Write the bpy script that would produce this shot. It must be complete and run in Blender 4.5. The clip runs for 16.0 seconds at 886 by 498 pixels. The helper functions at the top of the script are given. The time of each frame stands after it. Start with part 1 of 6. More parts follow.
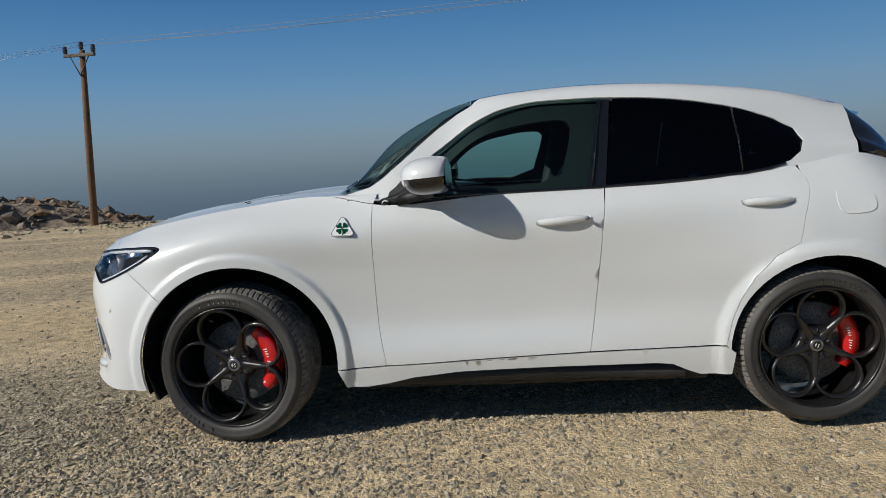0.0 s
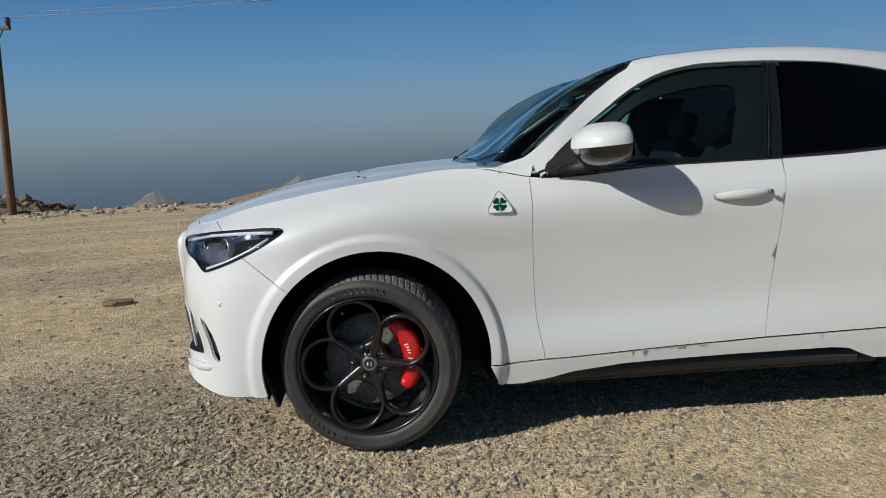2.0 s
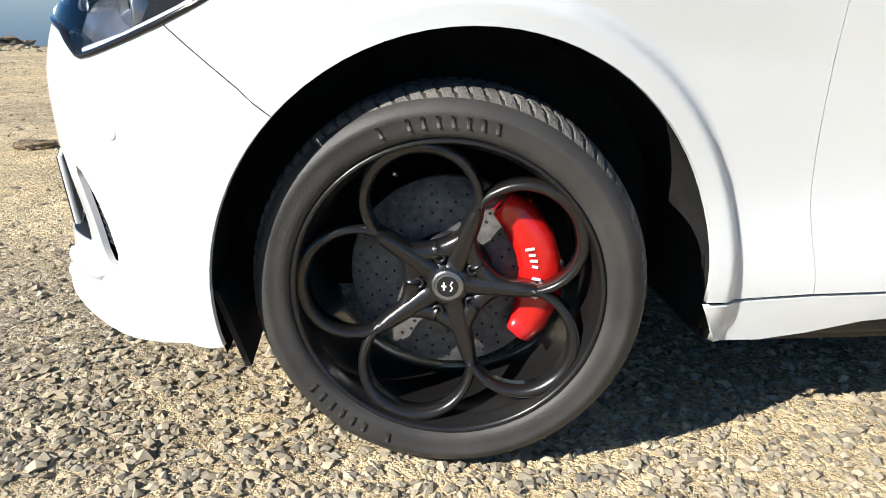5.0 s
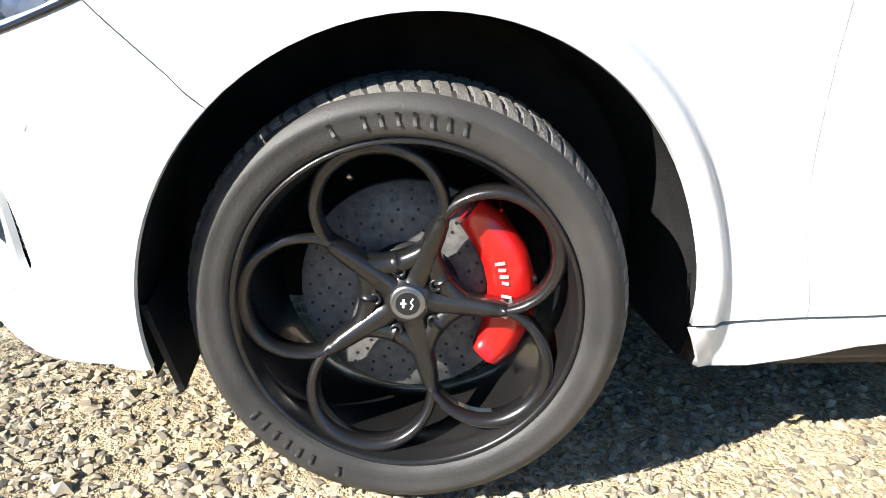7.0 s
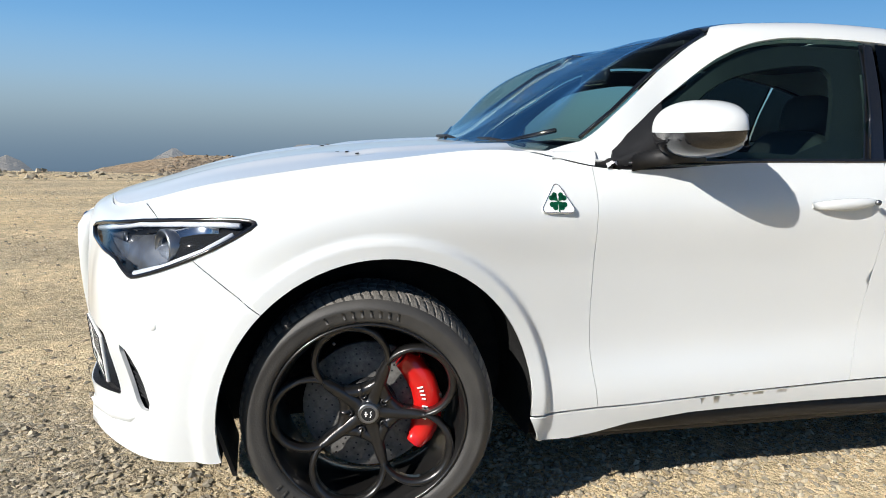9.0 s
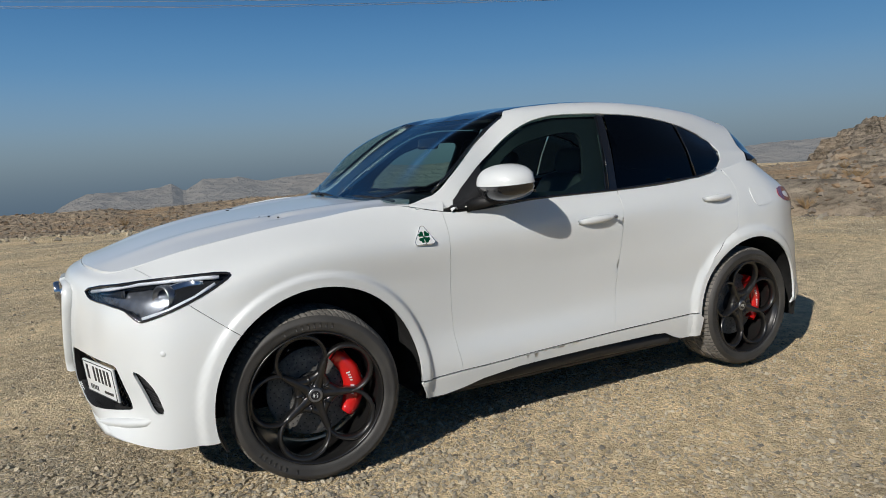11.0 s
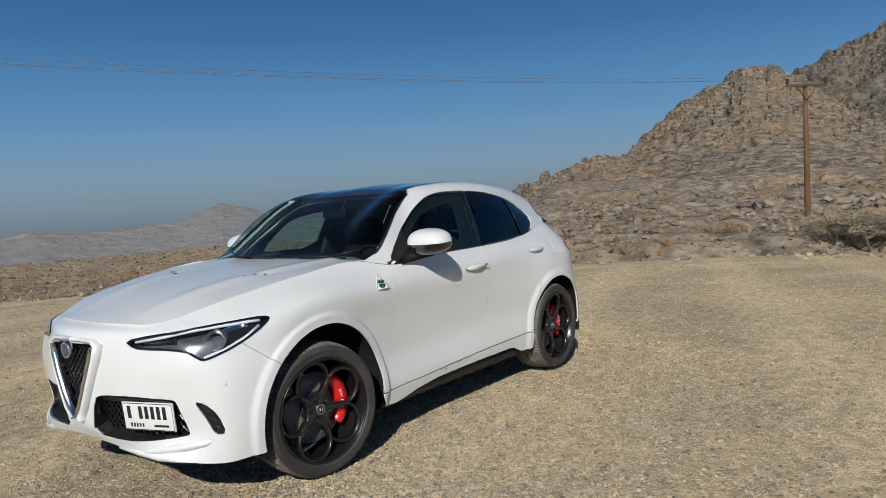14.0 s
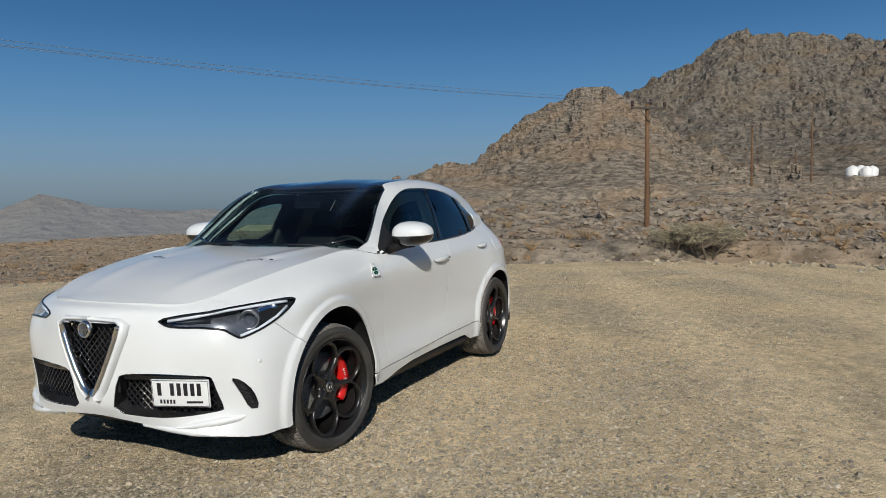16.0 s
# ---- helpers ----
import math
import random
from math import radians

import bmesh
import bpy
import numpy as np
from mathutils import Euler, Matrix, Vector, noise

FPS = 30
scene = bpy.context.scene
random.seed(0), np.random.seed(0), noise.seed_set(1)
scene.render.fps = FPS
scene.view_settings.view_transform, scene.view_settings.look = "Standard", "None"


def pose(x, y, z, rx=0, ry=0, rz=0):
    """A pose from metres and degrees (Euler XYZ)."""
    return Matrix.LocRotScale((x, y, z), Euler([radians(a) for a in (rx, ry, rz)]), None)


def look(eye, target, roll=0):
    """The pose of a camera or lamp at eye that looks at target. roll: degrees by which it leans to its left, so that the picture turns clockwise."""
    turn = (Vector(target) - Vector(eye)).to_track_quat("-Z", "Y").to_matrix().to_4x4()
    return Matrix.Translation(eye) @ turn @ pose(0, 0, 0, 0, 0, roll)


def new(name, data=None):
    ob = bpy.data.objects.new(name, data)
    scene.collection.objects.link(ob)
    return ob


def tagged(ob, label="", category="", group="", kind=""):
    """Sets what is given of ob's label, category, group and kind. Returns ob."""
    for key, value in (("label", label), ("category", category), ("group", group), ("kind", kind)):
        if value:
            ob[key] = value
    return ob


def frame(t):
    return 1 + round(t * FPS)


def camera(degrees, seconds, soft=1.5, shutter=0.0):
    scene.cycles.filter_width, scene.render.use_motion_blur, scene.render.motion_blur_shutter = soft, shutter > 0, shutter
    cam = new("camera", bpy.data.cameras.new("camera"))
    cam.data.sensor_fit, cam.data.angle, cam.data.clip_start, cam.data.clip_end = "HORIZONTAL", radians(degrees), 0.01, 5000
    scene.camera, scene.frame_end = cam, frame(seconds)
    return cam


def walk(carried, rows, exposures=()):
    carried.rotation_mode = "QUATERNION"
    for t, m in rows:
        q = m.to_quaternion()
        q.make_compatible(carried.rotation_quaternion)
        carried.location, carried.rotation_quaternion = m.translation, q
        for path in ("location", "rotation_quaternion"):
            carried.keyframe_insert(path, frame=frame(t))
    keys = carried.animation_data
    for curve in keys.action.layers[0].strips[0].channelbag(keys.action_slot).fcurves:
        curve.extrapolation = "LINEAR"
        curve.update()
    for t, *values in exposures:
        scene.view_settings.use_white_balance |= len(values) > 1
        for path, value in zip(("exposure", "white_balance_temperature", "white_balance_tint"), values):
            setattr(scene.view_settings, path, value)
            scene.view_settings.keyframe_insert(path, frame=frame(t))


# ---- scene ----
cam = camera(63.7, 16.0, soft=0.9)
PATH = [
    (0, (1.198, -4.264, 1.334), (1.112, -2.282, 1.081), -2.6),
    (0.5, (0.896, -4.206, 1.33), (0.877, -2.222, 1.076), -3.2),
    (1, (0.607, -4.112, 1.319), (0.624, -2.132, 1.04), -1.7),
    (1.5, (0.322, -4.01, 1.315), (0.442, -2.038, 1.004), -3.6),
    (2, (0.119, -3.846, 1.289), (0.262, -1.873, 0.993), -2.4),
    (2.5, (-0.039, -3.577, 1.275), (0.121, -1.609, 0.954), -1.1),
    (3, (-0.153, -3.296, 1.218), (0.083, -1.352, 0.814), -2.0),
    (3.5, (-0.167, -3.0, 1.121), (0.094, -1.082, 0.616), -3.1),
    (3.7, (-0.177, -2.879, 1.084), (0.072, -0.966, 0.557), -2.5),
    (5.8, (-0.088, -1.979, 0.797), (0.104, -0.104, 0.128), 2.6),
    (6, (-0.08, -1.965, 0.783), (0.127, -0.091, 0.117), 2.7),
    (6.5, (-0.078, -1.982, 0.8), (0.143, -0.106, 0.143), 2.5),
    (7, (-0.096, -2.055, 0.862), (0.153, -0.175, 0.227), 2.9),
    (7.5, (-0.153, -2.202, 1.001), (0.139, -0.311, 0.419), 2.2),
    (8, (-0.174, -2.375, 1.137), (0.147, -0.477, 0.594), 1.2),
    (8.2, (-0.192, -2.468, 1.159), (0.173, -0.559, 0.687), 1.2),
    (10.3, (-0.564, -3.66, 1.363), (0.098, -1.792, 1.092), 0.5),
    (10.5, (-0.636, -3.72, 1.378), (0.108, -1.88, 1.126), -0.0),
    (11, (-0.937, -3.869, 1.404), (0.01, -2.128, 1.141), -2.7),
    (11.5, (-1.213, -4.002, 1.421), (-0.153, -2.324, 1.177), -2.1),
    (12, (-1.513, -4.018, 1.456), (-0.287, -2.457, 1.212), -1.6),
    (12.5, (-1.837, -3.977, 1.486), (-0.449, -2.56, 1.234), -3.1),
    (13, (-2.131, -3.969, 1.514), (-0.634, -2.647, 1.403), -4.0),
    (13.5, (-2.426, -3.95, 1.54), (-0.896, -2.668, 1.423), -2.7),
    (14, (-2.759, -3.906, 1.515), (-1.163, -2.709, 1.383), -3.2),
    (14.5, (-3.044, -3.893, 1.506), (-1.376, -2.8, 1.355), -2.1),
    (15, (-3.263, -3.792, 1.522), (-1.522, -2.823, 1.346), 1.3),
    (15.5, (-3.484, -3.573, 1.511), (-1.687, -2.706, 1.381), -1.4),
    (16, (-3.593, -3.316, 1.498), (-1.778, -2.487, 1.359), -1.0),
]
walk(cam, [(t, look(eye, target, roll)) for t, eye, target, roll in PATH],
     [(0, 0.0), (3.0, 0.05), (3.7, 0.2), (5.8, 1.54), (6.0, 1.58), (6.5, 1.76), (7.0, 1.74), (8.2, 1.38), (10.3, 0.05), (13, 0.1), (16, 0.05)])

# ---- sky, sun and exposure ----
SUN = Vector((-1.4, -0.75, 1.0)).normalized()
world = bpy.data.worlds.new("sky")
scene.world = world
world.use_nodes = True
wn = world.node_tree.nodes
sky = wn.new("ShaderNodeTexSky")
sky.sky_type = "NISHITA"
sky.sun_disc = False
sky.sun_elevation = math.asin(SUN.z)
sky.sun_rotation = math.atan2(SUN.x, SUN.y)
sky.altitude = 1800.0
sky.air_density, sky.dust_density, sky.ozone_density = 1.0, 0.15, 2.0
wn["Background"].inputs["Strength"].default_value = 0.053
world.node_tree.links.new(sky.outputs[0], wn["Background"].inputs["Color"])
lamp = bpy.data.lights.new("sun", "SUN")
lamp.energy, lamp.angle, lamp.color = 4.1, radians(0.53), (1.0, 0.96, 0.90)
sun = new("sun", lamp)
sun.matrix_world = look(SUN * 50, (0, 0, 0))

# ---- materials ----
def mat(name, base, rough=0.5, metal=0.0, coat=0.0, vary=0.0, scale=8.0, bump=0.0, bump_scale=60.0, second=None, mottle=2.0, spec=0.5):
    """A surface with colour varied at two scales and a fine relief."""
    m = bpy.data.materials.new(name)
    m.use_nodes = True
    nt = m.node_tree
    b = nt.nodes["Principled BSDF"]
    b.inputs["Roughness"].default_value, b.inputs["Metallic"].default_value = rough, metal
    b.inputs["Coat Weight"].default_value, b.inputs["Coat Roughness"].default_value = coat, 0.03
    b.inputs["Specular IOR Level"].default_value = spec
    b.inputs["Base Color"].default_value = (*base, 1)
    tc = nt.nodes.new("ShaderNodeTexCoord")
    if vary or second:
        n1, n2 = nt.nodes.new("ShaderNodeTexNoise"), nt.nodes.new("ShaderNodeTexNoise")
        n1.inputs["Scale"].default_value, n1.inputs["Detail"].default_value = scale, 8
        n2.inputs["Scale"].default_value, n2.inputs["Detail"].default_value = scale / mottle / 4, 4
        add = nt.nodes.new("ShaderNodeMath")
        add.operation = "ADD"
        ramp = nt.nodes.new("ShaderNodeMapRange")
        ramp.inputs["From Min"].default_value, ramp.inputs["From Max"].default_value = 0.7, 1.3
        mix = nt.nodes.new("ShaderNodeMix")
        mix.data_type = "RGBA"
        lo = second or tuple(c * (1 - vary) for c in base)
        mix.inputs[6].default_value, mix.inputs[7].default_value = (*lo, 1), (*base, 1)
        for n in (n1, n2):
            nt.links.new(tc.outputs["Object"], n.inputs["Vector"])
        nt.links.new(n1.outputs["Fac"], add.inputs[0])
        nt.links.new(n2.outputs["Fac"], add.inputs[1])
        nt.links.new(add.outputs[0], ramp.inputs["Value"])
        nt.links.new(ramp.outputs["Result"], mix.inputs[0])
        nt.links.new(mix.outputs[2], b.inputs["Base Color"])
    if bump:
        n3, bp = nt.nodes.new("ShaderNodeTexNoise"), nt.nodes.new("ShaderNodeBump")
        n3.inputs["Scale"].default_value, n3.inputs["Detail"].default_value = bump_scale, 6
        bp.inputs["Strength"].default_value, bp.inputs["Distance"].default_value = bump, 0.01
        nt.links.new(tc.outputs["Object"], n3.inputs["Vector"])
        nt.links.new(n3.outputs["Fac"], bp.inputs["Height"])
        nt.links.new(bp.outputs["Normal"], b.inputs["Normal"])
    return m


def glass(name, tint, gloss=1.0):
    """A thin tinted pane: clear to its tint, mirror by Fresnel."""
    m = bpy.data.materials.new(name)
    m.use_nodes = True
    nt = m.node_tree
    nt.nodes.remove(nt.nodes["Principled BSDF"])
    tr, gl = nt.nodes.new("ShaderNodeBsdfTransparent"), nt.nodes.new("ShaderNodeBsdfGlossy")
    lw, mx = nt.nodes.new("ShaderNodeLayerWeight"), nt.nodes.new("ShaderNodeMixShader")
    lw.inputs["Blend"].default_value = 0.5
    pw, fr = nt.nodes.new("ShaderNodeMath"), nt.nodes.new("ShaderNodeMath")
    pw.operation, fr.operation = "POWER", "MULTIPLY_ADD"
    pw.inputs[1].default_value, fr.inputs[1].default_value, fr.inputs[2].default_value = 4.0, 0.85, 0.022
    nt.links.new(lw.outputs["Facing"], pw.inputs[0])
    nt.links.new(pw.outputs[0], fr.inputs[0])
    tr.inputs["Color"].default_value = (*tint, 1)
    gl.inputs["Roughness"].default_value = 0.015
    gl.inputs["Color"].default_value = (gloss, gloss, gloss, 1)
    nt.links.new(fr.outputs[0], mx.inputs[0])
    nt.links.new(tr.outputs[0], mx.inputs[1])
    nt.links.new(gl.outputs[0], mx.inputs[2])
    nt.links.new(mx.outputs[0], nt.nodes["Material Output"].inputs["Surface"])
    return m


PAINT = mat("pearl_white_paint", (0.675, 0.695, 0.69), 0.34, 0.0, 0.75, vary=0.03, scale=3.0, bump=0.01, bump_scale=900)
BLACK = mat("black_plastic", (0.012, 0.012, 0.013), 0.55, vary=0.4, scale=30, bump=0.15, bump_scale=400)
GLOSS = mat("gloss_black", (0.008, 0.008, 0.009), 0.12, coat=0.6)
LINER = mat("wheel_arch_felt", (0.022, 0.022, 0.022), 0.95, vary=0.5, scale=14, bump=0.4, bump_scale=200, spec=0.1)
RUBBER = mat("tyre_rubber", (0.025, 0.024, 0.023), 0.58, vary=0.4, scale=9, second=(0.056, 0.053, 0.048), bump=0.12, bump_scale=180)
TREAD = mat("dusty_tyre_tread", (0.24, 0.225, 0.20), 0.95, vary=0.5, scale=26, second=(0.075, 0.071, 0.064), bump=0.4, bump_scale=150, spec=0.2)
ALLOY = mat("dark_alloy", (0.048, 0.046, 0.045), 0.28, 0.75, coat=0.5, vary=0.25, scale=12, bump=0.02, bump_scale=300)
STEEL = mat("brushed_steel", (0.42, 0.42, 0.43), 0.35, 1.0, vary=0.3, scale=20)
CHROME = mat("satin_chrome", (0.72, 0.72, 0.74), 0.16, 1.0)
DISC = mat("carbon_brake_disc", (0.20, 0.195, 0.185), 0.55, 0.1, vary=0.6, scale=60, second=(0.07, 0.068, 0.064), bump=0.15, bump_scale=220)
RED = mat("red_caliper_paint", (0.62, 0.012, 0.010), 0.28, coat=0.7, vary=0.15, scale=20)
WHITE = mat("white_print", (0.80, 0.80, 0.78), 0.5)
PLATE = mat("plate_white", (0.74, 0.75, 0.74), 0.38, vary=0.06, scale=9, bump=0.02)
INK = mat("black_print", (0.012, 0.012, 0.014), 0.45)
GREEN = mat("green_enamel", (0.003, 0.075, 0.030), 0.25, coat=0.6)
TRIM = mat("interior_leather", (0.013, 0.012, 0.012), 0.6, vary=0.4, scale=25, bump=0.2, bump_scale=300)
REFLECT = mat("lamp_reflector", (0.62, 0.64, 0.67), 0.14, 1.0)
LAMPGREY = mat("lamp_bezel", (0.06, 0.062, 0.066), 0.3, 0.3)
LAMPTUB = mat("lamp_inner", (0.27, 0.28, 0.30), 0.25, 0.6, vary=0.5, scale=16, second=(0.05, 0.052, 0.06))
GUIDE = mat("white_light_guide", (0.74, 0.76, 0.80), 0.2, 0.0, coat=0.5)
BOLT = mat("black_bolt", (0.03, 0.03, 0.032), 0.35, 0.6)
AMBER = mat("red_lamp_glass", (0.22, 0.01, 0.012), 0.12, coat=0.5)
PANE = glass("tinted_front_glass", (0.56, 0.76, 0.72))
SCREEN = glass("tinted_windscreen", (0.54, 0.64, 0.62))
PRIVACY = glass("privacy_glass", (0.018, 0.022, 0.024))
CLEAR = glass("clear_lens", (0.90, 0.92, 0.94))
for m in (PANE, SCREEN, PRIVACY, CLEAR):
    m.use_backface_culling = False


# ---- mesh tools ----
def mesh_of(name, verts, faces, material, smooth=True):
    me = bpy.data.meshes.new(name)
    me.from_pydata([tuple(map(float, v)) for v in verts], [], [tuple(map(int, f)) for f in faces])
    if smooth:
        me.polygons.foreach_set("use_smooth", [True] * len(me.polygons))
    me.materials.append(material)
    me.update()
    return me


def part(name, data, material, parent, label="", m=None):
    """Links a bmesh or mesh as one object under a thing."""
    if isinstance(data, bmesh.types.BMesh):
        me = bpy.data.meshes.new(name)
        data.to_mesh(me)
        data.free()
        me.materials.append(material)
    else:
        me = data
    ob = new(name, me)
    ob.parent = parent
    if m is not None:
        ob.matrix_local = m
    if label:
        tagged(ob, label)
    return ob


def thing(name, label, category, m=None, group="", kind=""):
    ob = new(name)
    ob.empty_display_size = 0.1
    if m is not None:
        ob.matrix_world = m
    return tagged(ob, label, category, group, kind)


def box(sx, sy, sz, bevel=0.005, seg=2, m=None):
    bm = bmesh.new()
    bmesh.ops.create_cube(bm, size=1.0)
    bmesh.ops.scale(bm, vec=(sx, sy, sz), verts=bm.verts)
    if bevel:
        bmesh.ops.bevel(bm, geom=bm.edges[:], offset=bevel, segments=seg, affect="EDGES", profile=0.6)
    for f in bm.faces:
        f.smooth = bevel > 0
    if m is not None:
        bm.transform(m)
    return bm


def lathe(profile, seg=64, axis="y", closed=False):
    """Turns (radius, along) pairs about an axis; verts and faces."""
    n = len(profile)
    verts, faces = [], []
    for i in range(seg):
        a = 2 * math.pi * i / seg
        for r, h in profile:
            if axis == "y":
                verts.append((r * math.cos(a), h, r * math.sin(a)))
            else:
                verts.append((r * math.cos(a), r * math.sin(a), h))
    for i in range(seg):
        j = (i + 1) % seg
        for k in range(n if closed else n - 1):
            l = (k + 1) % n
            q = (i * n + k, i * n + l, j * n + l, j * n + k)
            faces.append(q if axis == "y" else q[::-1])
    return verts, faces


def bar(points, widths, depth, normal=(0, -1, 0), rounding=0.3):
    """A bar swept through points that lie in a plane: flat across, with softened edges towards normal."""
    n = Vector(normal).normalized()
    pts = [Vector(p) for p in points]
    verts, faces = [], []
    ring = [(-0.5, -1.0), (-0.5, -rounding), (-0.32, 0.0), (0.0, 0.10), (0.32, 0.0), (0.5, -rounding), (0.5, -1.0)]
    for i, p in enumerate(pts):
        t = (pts[min(i + 1, len(pts) - 1)] - pts[max(i - 1, 0)]).normalized()
        s = t.cross(n).normalized()
        w = widths[i] if hasattr(widths, "__len__") else widths
        d = depth[i] if hasattr(depth, "__len__") else depth
        for a, b in ring:
            verts.append(p + s * (a * w) + n * (b * d))
    k = len(ring)
    for i in range(len(pts) - 1):
        for j in range(k):
            l = (j + 1) % k
            faces.append((i * k + j, i * k + l, (i + 1) * k + l, (i + 1) * k + j))
    faces.append(tuple(range(k)))
    faces.append(tuple(range((len(pts) - 1) * k, len(pts) * k))[::-1])
    return verts, faces


def tube(points, radius, seg=8):
    pts = [Vector(p) for p in points]
    verts, faces = [], []
    for i, p in enumerate(pts):
        t = (pts[min(i + 1, len(pts) - 1)] - pts[max(i - 1, 0)]).normalized()
        a = t.orthogonal().normalized()
        if i:
            a = (prev - t * prev.dot(t)).normalized()
        prev = a
        b = t.cross(a)
        r = radius[i] if hasattr(radius, "__len__") else radius
        verts += [p + (a * math.cos(k * 2 * math.pi / seg) + b * math.sin(k * 2 * math.pi / seg)) * r for k in range(seg)]
    for i in range(len(pts) - 1):
        for k in range(seg):
            l = (k + 1) % seg
            faces.append((i * seg + k, i * seg + l, (i + 1) * seg + l, (i + 1) * seg + k))
    faces.append(tuple(range(seg))[::-1])
    faces.append(tuple(range((len(pts) - 1) * seg, len(pts) * seg)))
    return verts, faces


def joined(pieces):
    verts, faces = [], []
    for v, f in pieces:
        o = len(verts)
        verts += list(v)
        faces += [tuple(i + o for i in q) for q in f]
    return verts, faces


def moved(piece, m):
    return [m @ Vector(v) for v in piece[0]], piece[1]


def flipped(piece):
    """The mirror image across the car's middle."""
    return [(v[0], -v[1], v[2]) for v in piece[0]], [tuple(f[::-1]) for f in piece[1]]


def hermite(knots, rows, at):
    """A smooth curve through rows (n, k) at knots, taken at many places."""
    h = np.diff(knots)
    d = np.diff(rows, axis=0) / h[:, None]
    m = np.empty_like(rows)
    m[1:-1] = (d[:-1] * h[1:, None] + d[1:] * h[:-1, None]) / (h[:-1] + h[1:])[:, None]
    m[0], m[-1] = d[0], d[-1]
    i = np.clip(np.searchsorted(knots, at, side="right") - 1, 0, len(h) - 1)
    s = ((at - knots[i]) / h[i])[:, None]
    return (2 * s**3 - 3 * s**2 + 1) * rows[i] + (s**3 - 2 * s**2 + s) * h[i, None] * m[i] + (3 * s**2 - 2 * s**3) * rows[i + 1] + (s**3 - s**2) * h[i, None] * m[i + 1]


def inside(poly, pts):
    x, y = pts[:, 0], pts[:, 1]
    hit = np.zeros(len(pts), bool)
    a, b = poly, np.roll(poly, -1, 0)
    for (x0, y0), (x1, y1) in zip(a, b):
        if y0 != y1:
            hit ^= ((y0 > y) != (y1 > y)) & (x < (x1 - x0) * (y - y0) / (y1 - y0) + x0)
    return hit


def dense(poly, step, rounds=0):
    poly = np.asarray(poly, float)
    for _ in range(rounds):
        nxt = np.roll(poly, -1, 0)
        poly = np.stack([0.78 * poly + 0.22 * nxt, 0.22 * poly + 0.78 * nxt], 1).reshape(-1, 2)
    out = []
    for p, q in zip(poly, np.roll(poly, -1, 0)):
        n = max(1, int(np.hypot(*(q - p)) / step))
        out += [p + (q - p) * k / n for k in range(n)]
    return np.array(out)


def shrunk(poly, by):
    a = np.roll(poly, 1, 0) - poly
    b = np.roll(poly, -1, 0) - poly
    t = b - a
    n = np.stack([-t[:, 1], t[:, 0]], 1) / (np.hypot(t[:, 0], t[:, 1])[:, None] + 1e-9)
    area = (poly[:, 0] * np.roll(poly[:, 1], -1) - poly[:, 1] * np.roll(poly[:, 0], -1)).sum()
    return poly + n * by * (1 if area > 0 else -1)


